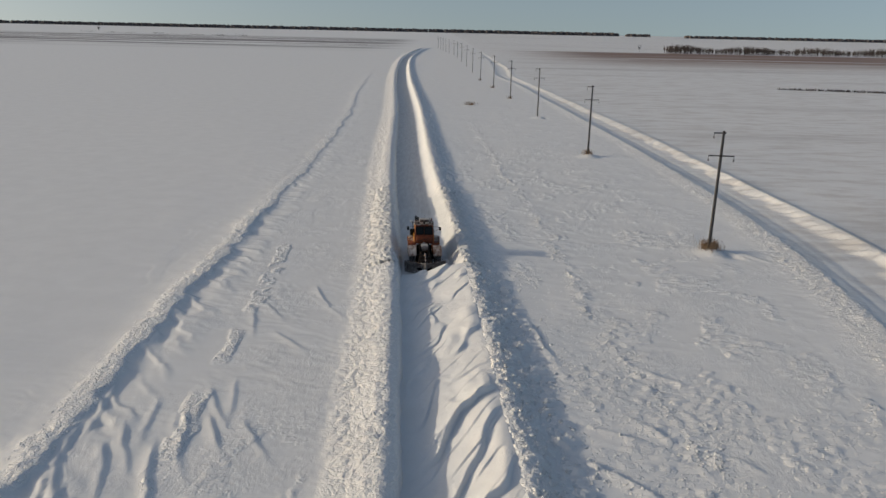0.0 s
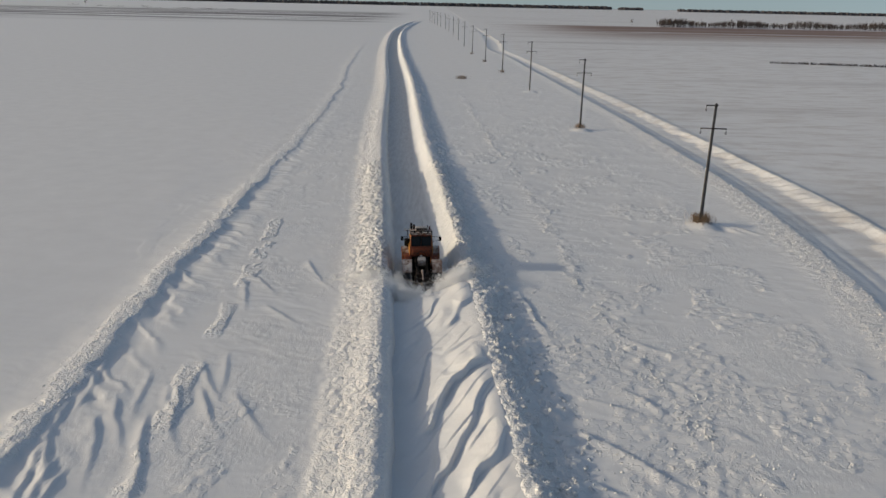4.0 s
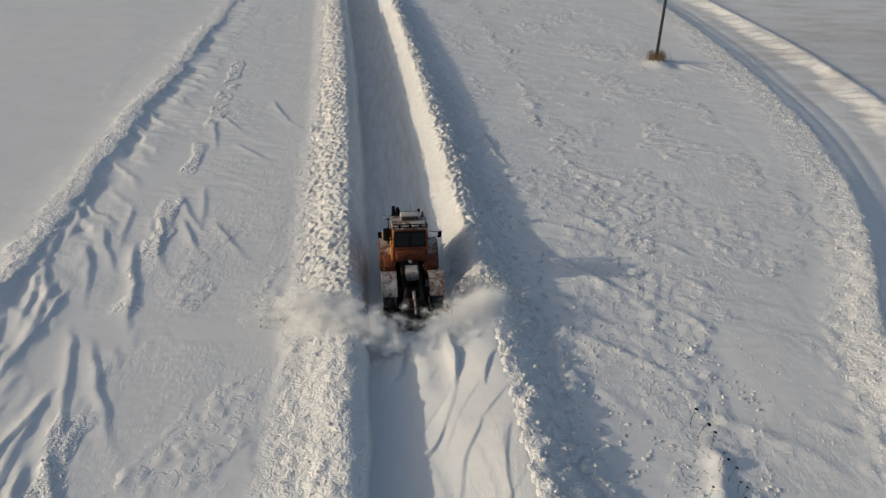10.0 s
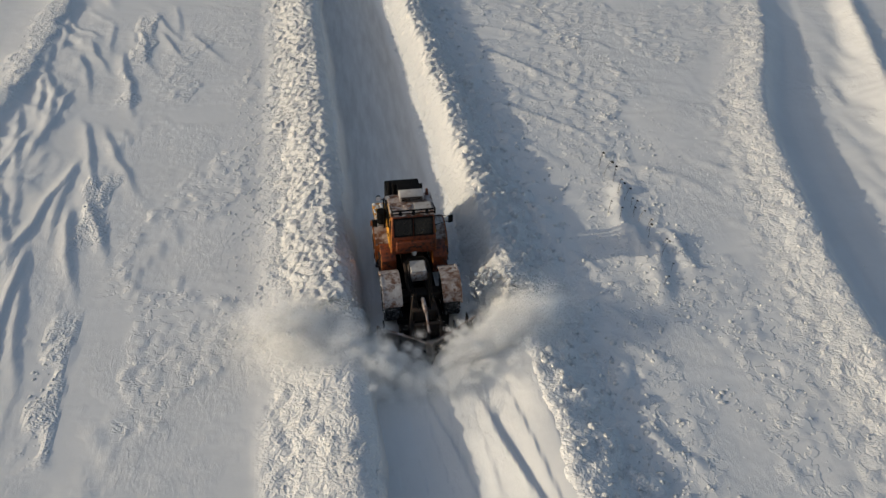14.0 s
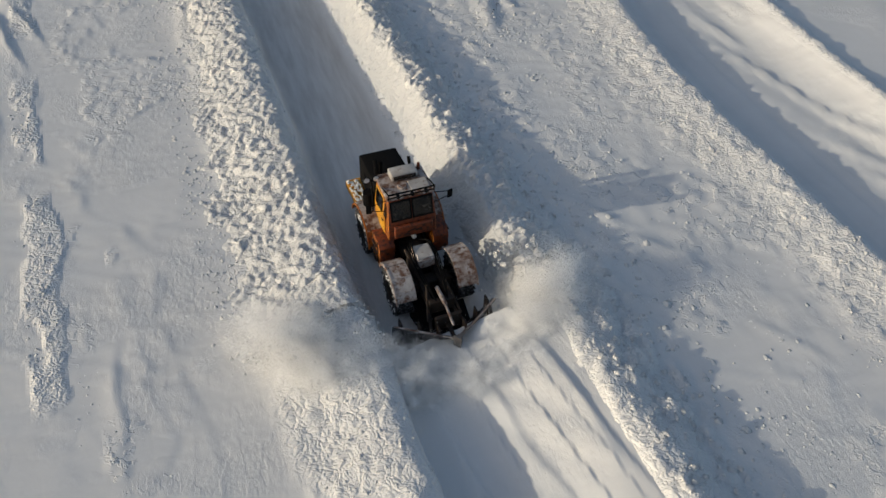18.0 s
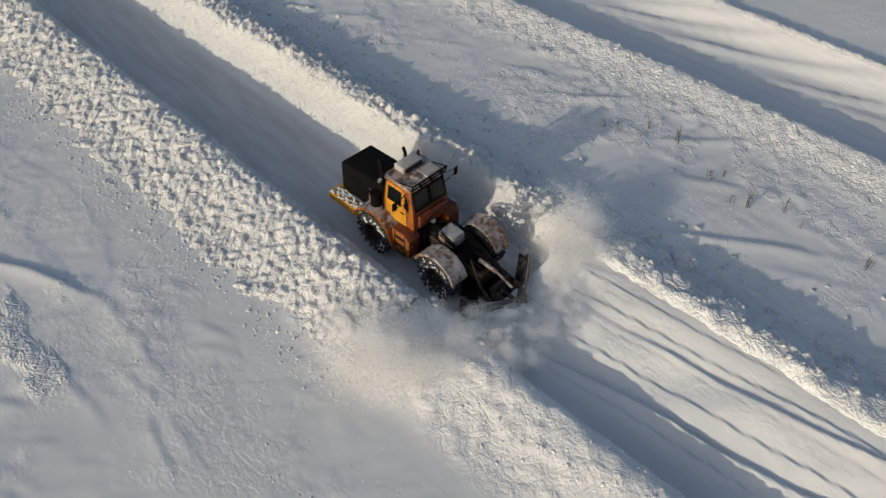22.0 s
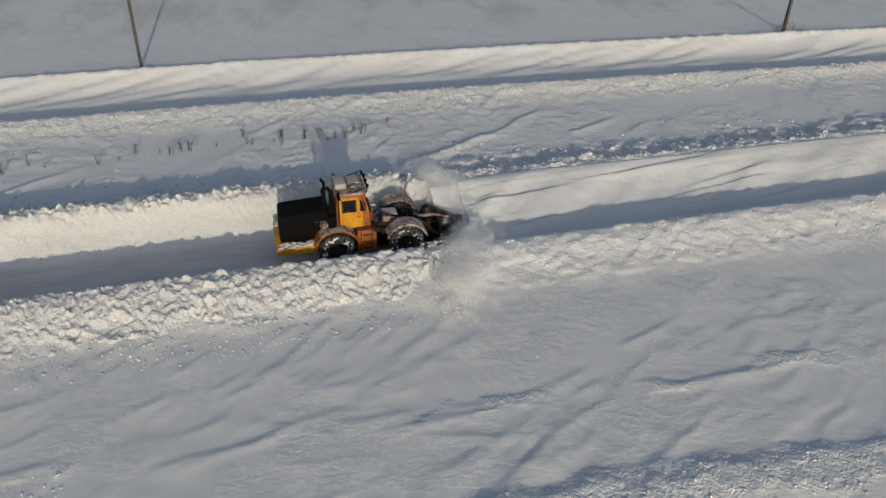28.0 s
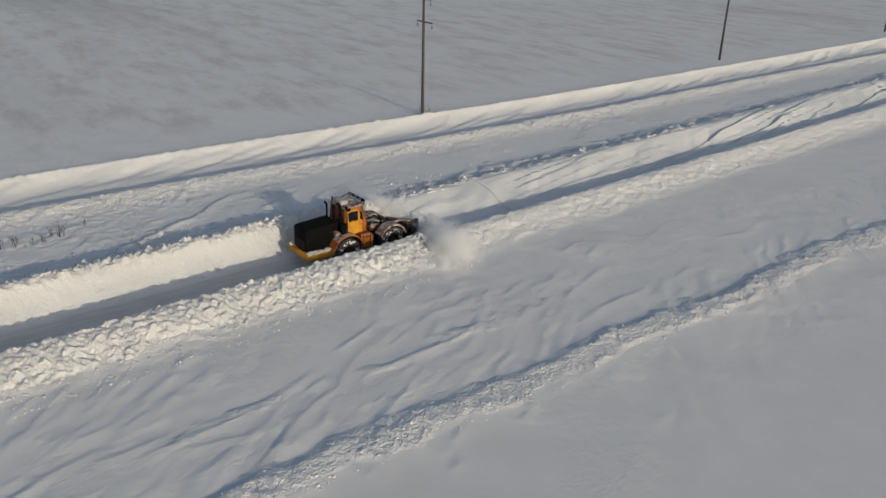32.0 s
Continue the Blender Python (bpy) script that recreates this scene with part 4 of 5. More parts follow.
    # joint and leading half
    bm = bmesh.new()
    rod(bm, (0, -0.15, 0.6), (0, -0.15, 1.35), 0.22, sides=16)
    box(bm, (0.55, 1.0, 0.28), (0, -0.5, 1.0), bevel=0.05)
    part("articulation_joint", bm, STEEL, t)
    bm = bmesh.new()
    for s in (-1, 1):
        box(bm, (0.18, 2.4, 0.36), (s * 0.36, -1.75, 1.0), bevel=0.03)
    box(bm, (1.6, 0.45, 0.42), (0, -1.6, 0.85), bevel=0.08)
    box(bm, (0.9, 0.2, 0.5), (0, -2.85, 1.0), bevel=0.03)
    part("front_frame", bm, STEEL, t)
    for s in (-1, 1):
        bm = bmesh.new()
        arc_fender(bm, -1.6, 0.85, 1.02, *sorted((s * 0.76, s * 1.46)), 0.05, 28, 160, 14)
        arc_fender(bm, -1.6, 0.85, 1.04, *sorted((s * 1.42, s * 1.48)), 0.11, 24, 164, 14)
        guard = smooth(part("front_mudguard", bm, SNOWY, t, "rusty mudguard caked with snow"))
        for a in (45, 78, 112, 140):
            bm = bmesh.new()
            c, sn = math.cos(radians(a)), math.sin(radians(a))
            box(bm, (0.70, 0.05, 0.03), (s * 1.11, -1.6 + 1.03 * c, 0.85 + 1.03 * sn), (a - 90, 0, 0))
            part("rib", bm, SNOWY, guard)
    bm = bmesh.new()
    box(bm, (0.66, 0.72, 0.42), (0, -1.05, 1.55), bevel=0.06, segments=3)
    tank = smooth(part("hydraulic_tank", bm, SNOWY, t, "oil tank with a cap of snow"))
    bm = bmesh.new()
    box(bm, (0.60, 0.64, 0.07), (0, -1.05, 1.80), (2, 1, 0), bevel=0.03, segments=3)
    part("snow_cap", bm, PALE, tank, "grey crust of old snow")
    for s in (-1, 1):
        bm = bmesh.new()
        rod(bm, (s * 0.42, -0.45, 1.45), (s * 0.42, -1.3, 1.35), 0.07, sides=10)
        rod(bm, (s * 0.42, -1.3, 1.35), (s * 0.42, -1.9, 1.28), 0.04, sides=10)
        part("steering_cylinder", bm, STEEL, t)
        for k in range(3):
            bm = bmesh.new()
            pts = [Vector((s * (0.12 + 0.08 * k), -0.3 - 0.02 * k, 1.65)), Vector((s * (0.30 + 0.06 * k), -0.7, 1.95 - 0.06 * k)),
                   Vector((s * (0.36 + 0.05 * k), -1.3, 1.75)), Vector((s * (0.28 + 0.06 * k), -2.2, 1.55)), Vector((s * 0.2, -2.9, 1.25))]
            for a, b in zip(pts, pts[1:]):
                rod(bm, a, b, 0.022, sides=6)
            part("hydraulic_hose", bm, BLACK, t)
        bm = bmesh.new()
        rod(bm, (s * 0.40, -2.75, 0.75), (s * 0.62, -3.55, 0.55), 0.06, sides=8)
        rod(bm, (s * 0.34, -2.3, 1.50), (s * 0.60, -3.2, 0.70), 0.045, sides=8)
        part("lift_arm", bm, STEEL, t)
    bm = bmesh.new()
    rod(bm, (0, -2.4, 1.35), (0, -3.2, 1.35), 0.075, sides=12)
    rod(bm, (0, -3.2, 1.35), (0, -3.95, 1.12), 0.045, sides=12)
    part("top_link", bm, SNOWY, t, "snow-crusted hydraulic top link")
    # plough
    plough = new("v_plough")
    plough.parent = t
    tagged(plough, "dark worn steel V plough")
    for s in (-1, 1):
        bm = bmesh.new()
        rows = []
        n = 8
        for i in range(n + 1):
            f = i / n
            bend = 0.28 * (2 * f - 1) ** 2 - 0.10
            row = []
            for x, y, lift in ((0.0, -4.30, 0.10), (s * 0.95, -3.72, 0.04), (s * 1.82, -3.10, 0.0)):
                row.append((x, y - bend, -0.02 + (0.98 + lift) * f))
            rows.append(row)
        front = [[bm.verts.new(p) for p in r] for r in rows]
        back = [[bm.verts.new((p[0] * 0.985, p[1] + 0.07, p[2])) for p in r] for r in rows]
        for g in (front, back):
            for a, b in zip(g, g[1:]):
                for j in range(2):
                    bm.faces.new((a[j], a[j + 1], b[j + 1], b[j]))
        for a, b in zip(range(n), range(1, n + 1)):
            for j in (0, 2):
                bm.faces.new((front[a][j], front[b][j], back[b][j], back[a][j]))
        for i in (0, n):
            for j in range(2):
                bm.faces.new((front[i][j], front[i][j + 1], back[i][j + 1], back[i][j]))
        bmesh.ops.recalc_face_normals(bm, faces=bm.faces)
        wing = smooth(part("blade_wing", bm, BLADE, plough))
        bm = bmesh.new()
        a, b = Vector((0, -4.46, 1.05)), Vector((s * 1.82, -3.24, 0.955))
        d = b - a
        box(bm, (0.06, d.length, 0.04), tuple((a + b) / 2), (0, 0, math.degrees(math.atan2(-d.x, d.y))), bevel=0.02)
        part("top_edge", bm, SNOWY, wing, "bent top edge of the blade, dusted with snow")
        bm = bmesh.new()
        for f in (0.25, 0.55, 0.85):
            x, y = s * 1.82 * f, -4.25 + 1.15 * f
            box(bm, (0.05, 0.30, 0.95), (x, y + 0.16, 0.52))
        rod(bm, (s * 0.3, -3.75, 0.5), (s * 1.7, -3.0, 0.5), 0.05, sides=8)
        part("stiffener", bm, STEEL, wing)
    bm = bmesh.new()
    box(bm, (0.9, 0.14, 0.7), (0, -3.45, 0.75), bevel=0.03)
    rod(bm, (0, -3.5, 0.7), (0, -4.25, 0.6), 0.08, sides=10)
    part("hitch_frame", bm, STEEL, plough)
    bm = bmesh.new()
    prism(bm, [(-0.16, -4.36), (0.16, -4.36), (0.0, -4.62)], 0.0, 1.14, "z")
    part("nose", bm, BLADE, plough)
    wheels = []
    for y in (1.6, -1.6):
        for s in (-1, 1):
            wheels.append(make_wheel("wheel", (s * 1.15, y, 0.85), s, t))
    return t, wheels


tractor, wheels = make_tractor()


# ---------------------------------------------------------------- power line
def ground_at(x, y):
    return float(relief(np.array([float(x)]), np.array([float(y)]))[0])


def power_pole():
    thing = new("power_pole")
    bm = bmesh.new()
    prism(bm, [(-0.15, -0.12), (0.15, -0.12), (0.15, 0.12), (-0.15, 0.12)], -1.2, 11.5, "z")
    for v in bm.verts:
        if v.co.z > 5:
            v.co.x *= 0.68
            v.co.y *= 0.68
    bmesh.ops.bevel(bm, geom=bm.edges[:], offset=0.02, segments=1, profile=0.5, affect="EDGES")
    part("shaft", bm, CONCRETE, thing)
    for name, x0, x1, z, pins in (("crossarm", -1.25, 1.25, 9.15, (-1.22, 1.22)), ("top_bracket", -0.98, 0.18, 11.3, (-0.95,))):
        bm = bmesh.new()
        box(bm, (x1 - x0, 0.09, 0.11), ((x0 + x1) / 2, -0.14, z), bevel=0.01)
        box(bm, (0.30, 0.10, 0.16), (0, -0.12, z))
        arm = part(name, bm, STEEL, thing)
        for x in pins:
            bm = bmesh.new()
            rod(bm, (x, -0.14, z), (x, -0.14, z - 0.30), 0.025, sides=6)
            for k in range(2):
                rod(bm, (x, -0.14, z - 0.30 - 0.12 * k), (x, -0.14, z - 0.39 - 0.12 * k), 0.05, 0.10, 10)
            part("insulator", bm, PORCELAIN, arm, "hanging brown porcelain insulator")
    return tagged(thing, "grey concrete power pole with two steel crossarms standing in snow", "power pole", "power poles of the line")


pole = power_pole()
POLES = [(26.45, -24.6), (25.15, 34.4), (23.5, 94.0), (27.9, -80.2), (29.9, -133.9), (29.7, -185.8), (33.1, -240.8), (36.4, -296.5)]
POLES += [(21.3, 147.5), (18.8, 191), (16.0, 234), (14.8, 292), (13.8, 356), (12.4, 420), (10.7, 480), (9.0, 536), (5.6, 590), (3.0, 632), (0.5, 676), (-2.0, 720), (-4.5, 764)]
for i, (x, y) in enumerate(POLES):
    m = pose(x, y, ground_at(x, y), random.uniform(-0.5, 0.5), 0.9 if i == 0 else random.uniform(-0.5, 0.8), 4 + random.uniform(-5, 5))
    if i == 0:
        pole.matrix_basis = m
    else:
        copy_thing(pole, m)


# ---------------------------------------------------------------- dry plants
def stems(bm, n, spread, low, high, thick, lean):
    for _ in range(n):
        x, y = random.gauss(0, spread), random.gauss(0, spread)
        h, a = random.uniform(low, high), random.uniform(0, 6.28)
        l = lean * random.random() * h
        p0, p1 = (x, y, -0.08), (x + l * 0.4 * math.cos(a), y + l * 0.4 * math.sin(a), h * 0.6)
        p2 = (x + l * math.cos(a), y + l * math.sin(a), h)
        rod(bm, p0, p1, thick, thick * 0.8, 5)
        rod(bm, p1, p2, thick * 0.8, thick * 0.4, 5)


def grass_tuft(x, y, n, spread, high):
    bm = bmesh.new()
    stems(bm, n, spread, high * 0.4, high, 0.016, 0.7)
    me = bpy.data.meshes.new("grass_tuft")
    bm.to_mesh(me)
    bm.free()
    me.materials.append(REED)
    ob = new("grass_tuft", me)
    ob.location = (x, y, ground_at(x, y))
    tagged(ob, "tuft of dry brown grass at a pole's foot in snow", "grass", "", "stuff")


for x, y, n in ((26.7, -24.4, 240), (25.3, 34.7, 110), (27.9, -80.2, 60), (29.7, -185.8, 30), (21.3, 147.5, 60), (18.8, 191, 60), (16.0, 234, 60)):
    grass_tuft(x - 0.15, y - 0.1, n, 0.45, 1.0)
grass_tuft(8.1, 124, 160, 0.8, 1.1)


def dry_weed():
    bm = bmesh.new()
    stems(bm, 5, 0.10, 0.3, 0.75, 0.013, 0.5)
    for _ in range(6):
        a, z = random.uniform(0, 6.28), random.uniform(0.25, 0.5)
        rod(bm, (0, 0, z), (0.22 * math.cos(a), 0.22 * math.sin(a), z + 0.2), 0.010, 0.006, 4)
    me = bpy.data.meshes.new("dry_weed")
    bm.to_mesh(me)
    bm.free()
    me.materials.append(BARK)
    ob = new("dry_weed", me)
    return tagged(ob, "small dark leafless weed sticking out of the snow", "weed", "weeds of the verge")


weeds = [dry_weed() for _ in range(4)]
spots = []
for i in range(38):
    y = random.choice((random.uniform(-150, -118), random.uniform(-148, -126)))
    spots.append((15.4 + 0.9 * math.sin(y / 9) + random.gauss(0, 0.55) - max(0, (y + 124) * 0.09), y))
for i, (x, y) in enumerate(spots):
    m = pose(x, y, ground_at(x, y), 0, 0, random.uniform(0, 360)) @ Matrix.Scale(random.uniform(0.6, 1.2), 4)
    if i < 4:
        weeds[i].matrix_basis = m
    else:
        copy_thing(weeds[i % 4], m)


def dry_stalk(lean):
    thing = new("dry_stalk")
    bm = bmesh.new()
    pts = [Vector((lean * f * f, 0.3 * lean * f, -0.15 + 1.45 * f)) for f in (0, 0.35, 0.65, 0.85, 0.97)]
    pts.append(pts[-1] + Vector((0.10, 0.02, 0.0)))
    for a, b in zip(pts, pts[1:]):
        rod(bm, a, b, 0.016, 0.013, 6)
    part("stem", bm, BARK, thing)
    bm = bmesh.new()
    c = pts[-1] + Vector((0.03, 0, -0.03))
    bmesh.ops.create_uvsphere(bm, u_segments=10, v_segments=6, radius=0.12, matrix=Matrix.Translation(c) @ pose(0, 0, 0, 0, 25, 0) @ Matrix.Diagonal((1, 1, 0.45, 1)))
    part("seed_head", bm, BLACK, thing, "dark drooping seed head")
    for k in range(3):
        bm = bmesh.new()
        p = pts[1 + k]
        a = random.uniform(0, 6.28)
        q = p + Vector((0.16 * math.cos(a), 0.16 * math.sin(a), -0.06))
        side = Vector((-math.sin(a), math.cos(a), 0)) * 0.04
        f = [bm.verts.new(v) for v in (p, (p + q) / 2 + side, q, (p + q) / 2 - side, (p + q) / 2 + Vector((0, 0, 0.012)))]
        for i in range(4):
            bm.faces.new((f[i], f[(i + 1) % 4], f[4]))
        part("withered_leaf", bm, BARK, thing)
    return tagged(thing, "tall dry stalk with a dark drooping seed head in snow", "dry plant", "dry stalks on the verge")


stalks = [dry_stalk(l) for l in (0.15, 0.3, -0.1)]
STALKS = [(11.4, -78.3), (11.4, -79.1), (11.7, -79.7), (11.6, -80.7), (11.7, -81.4), (11.9, -81.8), (11.9, -82.2), (11.9, -82.9), (11.0, -82.9), (10.7, -82.2),
          (12.0, -83.7), (11.9, -84.2), (12.3, -84.9), (12.0, -85.6), (12.1, -86.5), (11.4, -87.5), (11.5, -81.0), (11.8, -82.5)]
for i, (x, y) in enumerate(STALKS):
    m = pose(x, y, ground_at(x, y), 0, 0, random.uniform(-40, 40)) @ Matrix.Scale(random.uniform(0.55, 0.85), 4)
    if i < 3:
        stalks[i].matrix_basis = m
    else:
        copy_thing(stalks[i % 3], m)


# ---------------------------------------------------------------- distance
def bars(name, segments, mat, sides=3):
    """One mesh of many thin tapered sticks, each (foot, tip, radius, radius at the tip)."""
    a, b = np.array([s[0] for s in segments], float), np.array([s[1] for s in segments], float)
    r = np.array([s[2:4] for s in segments], float)
    d = (b - a) / np.linalg.norm(b - a, axis=1, keepdims=True)
    p = np.cross(d, np.where(np.abs(d[:, 2:3]) > 0.9, [[1.0, 0, 0]], [[0, 0, 1.0]]))
    p /= np.linalg.norm(p, axis=1, keepdims=True)
    q = np.cross(d, p)
    ang = 2 * np.pi * np.arange(sides) / sides
    ring = np.cos(ang)[None, :, None] * p[:, None] + np.sin(ang)[None, :, None] * q[:, None]
    v = np.concatenate([a[:, None] + ring * r[:, :1, None], b[:, None] + ring * r[:, 1:, None]], 1).reshape(-1, 3)
    k = np.arange(sides)
    quad = np.stack([k, (k + 1) % sides, sides + (k + 1) % sides, sides + k], 1)
    f = (np.arange(len(segments))[:, None, None] * 2 * sides + quad[None]).reshape(-1, 4)
    me = bpy.data.meshes.new(name)
    me.from_pydata(v.tolist(), [], f.tolist())
    me.materials.append(mat)
    return me


def stick_tree(out, x, y, z, h):
    out.append(((x, y, z - 0.5), (x, y, z + h * 0.6), h * 0.024, h * 0.012))
    for _ in range(9):
        a, f, l = random.uniform(0, 6.28), random.uniform(0.2, 0.6), h * random.uniform(0.25, 0.48)
        out.append(((x, y, z + h * f), (x + l * 0.5 * math.cos(a), y + l * 0.5 * math.sin(a), z + h * f + l), h * 0.020, h * 0.006))


def tree_thing(x, y, h, label):
    thing = new("bare_tree")
    thing.location = (x, y, 0)
    limbs, twigs = [], []
    stick_tree(limbs, 0, 0, 0, h)
    for _ in range(90):
        a, r, z = random.uniform(0, 6.28), h * 0.32 * math.sqrt(random.random()), h * random.uniform(0.3, 1.0)
        p = Vector((r * math.cos(a), r * math.sin(a), z))
        twigs.append((tuple(p), tuple(p + Vector((random.gauss(0, 0.05), random.gauss(0, 0.05), 0.12)) * h), h * 0.006, h * 0.003))
    for name, segs in (("trunk_and_limbs", limbs), ("twigs", twigs)):
        ob = new(name, bars(name, segs, BARK))
        ob.parent = thing
        if name == "twigs":
            ob["kind"] = "stuff"
    return tagged(thing, label, "tree")


def growth(name, segs, mat, label, category):
    tagged(new(name, bars(name, segs, mat)), label, category, "", "stuff")


tree_thing(216, 785, 7, "lone bare shrub-like tree on the far snowy field")
tree_thing(-734, 1628, 12, "lone bare tree far off on the snowy plain")
segs = []
for i in range(1900):
    x = 236 + 640 * random.random() ** 1.1
    stick_tree(segs, x, 748 + 0.06 * (x - 236) + random.gauss(0, 9), 0, random.uniform(5, 9) * (0.75 + 0.4 * math.sin(x / 23) ** 2))
growth("shelter_belt", segs, BARK, "belt of bare grey trees across the far field", "woods")
segs = []
for cx, cy, w in ((-620, 1420, 7), (-575, 1380, 9), (-540, 1440, 6), (-474, 1273, 9), (-440, 1330, 7), (-420, 1280, 6), (-395, 1330, 10), (-355, 1334, 6), (-372, 1260, 5), (-700, 1500, 8)):
    for _ in range(26):
        stick_tree(segs, cx + random.gauss(0, w), cy + random.gauss(0, 4), 0, random.uniform(1.5, 3.2))
growth("far_scrub", segs, BARK, "clumps of low dark scrub on the far plain", "scrub")
segs = []
for i in range(1400):
    f = random.random() ** 0.8
    x, y = 132 + 150 * f, 214 - 60 * f * (0.5 + 0.5 * f) + random.gauss(0, 0.5 + f)
    segs.append(((x, y, -0.2), (x + random.gauss(0, 0.3), y + random.gauss(0, 0.2), random.uniform(0.4, 1.0)), 0.22, 0.06))
growth("ditch_grass", segs, BARK, "dark dry grass along a ditch in the snowy field", "grass")


def far_woods(x0, y0, x1, y1, high, deep):
    """A long wood seen as a dark line: rows of narrow crowns with an uneven top."""
    n = int(math.hypot(x1 - x0, y1 - y0) / 9)
    verts, faces = [], []
    for i in range(n):
        for k in range(3):
            f = (i + random.random()) / n
            x, y = x0 + (x1 - x0) * f, y0 + (y1 - y0) * f + deep * random.random()
            h, r = high * random.uniform(0.75, 1.1), random.uniform(6, 10)
            b = len(verts)
            for j in range(6):
                a = j * math.pi / 3 + random.random() * 0.5
                verts += [(x + r * math.cos(a), y + r * math.sin(a), -8), (x + 0.75 * r * math.cos(a), y + 0.75 * r * math.sin(a), h * random.uniform(0.8, 1))]
            verts.append((x, y, h * 1.05))
            for j in range(6):
                p, q = b + 2 * j, b + 2 * ((j + 1) % 6)
                faces += [(p, q, q + 1, p + 1), (p + 1, q + 1, b + 12)]
    me = bpy.data.meshes.new("far_woods")
    me.from_pydata(verts, [], faces)
    me.materials.append(WOODS)
    tagged(new("far_woods", me), "dark line of woods on the horizon behind snowy fields", "woods", "", "stuff")


far_woods(-3300, 3900, 830, 3700, 15, 60)
far_woods(860, 3650, 960, 3640, 12, 40)
far_woods(1000, 3200, 2600, 2900, 11, 50)


tractor.scale = (1.035, 1.035, 1.035)

# ---------------------------------------------------------------- where the tractor is along the road, by time
RUN = [(0, -27.0), (1.5, -30.5), (3, -34.7), (4.5, -41.0), (6, -47.9), (7.5, -54.7), (9, -61.8), (11, -71.3), (13, -80.7), (15.5, -92.0), (17.5, -100.9),
       (19, -107.5), (21, -116.7), (23, -125.4), (24.5, -131.9), (26.5, -140.4), (28, -146.85), (30, -155.2), (32, -163.4)]
PLACE = curve(RUN)


def on_road(y):
    """The pose of a vehicle on the cleared road at y."""
    slope = (float(ROAD(y - 1.6)) - float(ROAD(y + 1.6))) / 3.2
    return pose(float(ROAD(y)), y, FLOOR, 0, 0, math.degrees(math.atan(slope)))


_times = np.linspace(0, 32, 1281)
_places = PLACE(_times)


def passing(y):
    """When the plough's nose reaches y."""
    return float(np.interp(-(y + 4.3), -_places, _times))


# ---------------------------------------------------------------- blown snow in the cutting, in blocks that the plough pushes aside
def drift_block(y1, y0, du, dy):
    cols, rows = np.arange(-3.1, 4.9, du), np.linspace(y0, y1, max(3, int((y1 - y0) / dy) + 1))
    u, y = np.meshgrid(cols, rows)
    z = drift_height(u, y)
    e = 0.03
    gx_, gy_ = (drift_height(u + e, y) - drift_height(u - e, y)) / (2 * e), (drift_height(u, y + e) - drift_height(u, y - e)) / (2 * e)
    nrm = np.stack([-gx_, -gy_, np.ones_like(gx_)], -1)
    nrm /= np.linalg.norm(nrm, axis=-1, keepdims=True)
    # a skirt down to the road closes the two cut ends
    x = u + ROAD(y)
    x = np.concatenate([x[:1], x[:1], x, x[-1:], x[-1:]])
    y = np.concatenate([y[:1], y[:1], y, y[-1:], y[-1:]])
    z = np.concatenate([z[:1] * 0 - 1.0, z[:1], z, z[-1:], z[-1:] * 0 - 1.0])
    back, ahead = np.broadcast_to(np.array([0, -1.0, 0.2]), nrm[:1].shape), np.broadcast_to(np.array([0, 1.0, 0.2]), nrm[:1].shape)
    nrm = np.concatenate([back, back, nrm, ahead, ahead])
    me = sheet("snow_drift", x, y, z, SNOW)
    me.normals_split_custom_set_from_vertices(nrm.reshape(-1, 3))
    ob = new("snow_drift", me)
    return tagged(ob, "wind-carved snow drift lying in the road's cutting", "snow drift", "drifts in the road", "stuff")


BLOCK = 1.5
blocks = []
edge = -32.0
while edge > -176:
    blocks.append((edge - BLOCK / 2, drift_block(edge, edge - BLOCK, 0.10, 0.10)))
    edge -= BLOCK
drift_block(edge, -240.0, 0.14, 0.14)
drift_block(-240.0, -420.0, 0.35, 0.4)


# ---------------------------------------------------------------- clods that the plough heaps on the banks
_bm = bmesh.new()
bmesh.ops.create_icosphere(_bm, subdivisions=1, radius=1)
BALL, TRI = np.array([v.co for v in _bm.verts]), np.array([[v.index for v in f.verts] for f in _bm.faces])
_bm.free()


def clod_mesh(x, y, r, lift, seed, origin):
    """Broken lumps of snow of radius r that lie on the ground at x, y."""
    g = np.random.default_rng(seed)
    count = len(x)
    c = np.stack([x, y, relief(x, y) + lift * r], 1) - np.array(origin)
    q = np.linalg.qr(g.normal(0, 1, (count, 3, 3)))[0]
    shape = np.einsum("nij,kj->nki", q, BALL) * g.uniform(0.6, 1.25, (count, 1, 3)) * np.array([1, 1, 0.72])
    shape *= 1 + 0.22 * g.normal(0, 1, (count, len(BALL), 1))
    v = c[:, None] + shape * r[:, None, None]
    f = (np.arange(count)[:, None, None] * len(BALL) + TRI[None]).reshape(-1, 3).astype(np.int32)
    me = bpy.data.meshes.new("snow_clods")
    me.vertices.add(count * len(BALL))
    me.vertices.foreach_set("co", v.astype(np.float32).ravel())
    me.loops.add(f.size)
    me.loops.foreach_set("vertex_index", f.ravel())
    me.polygons.add(len(f))
    me.polygons.foreach_set("loop_start", np.arange(0, f.size, 3, dtype=np.int32))
    me.update(calc_edges=True)
    me.polygons.foreach_set("use_smooth", np.ones(len(f), bool))
    me.materials.append(SNOW_LOOSE)
    return me


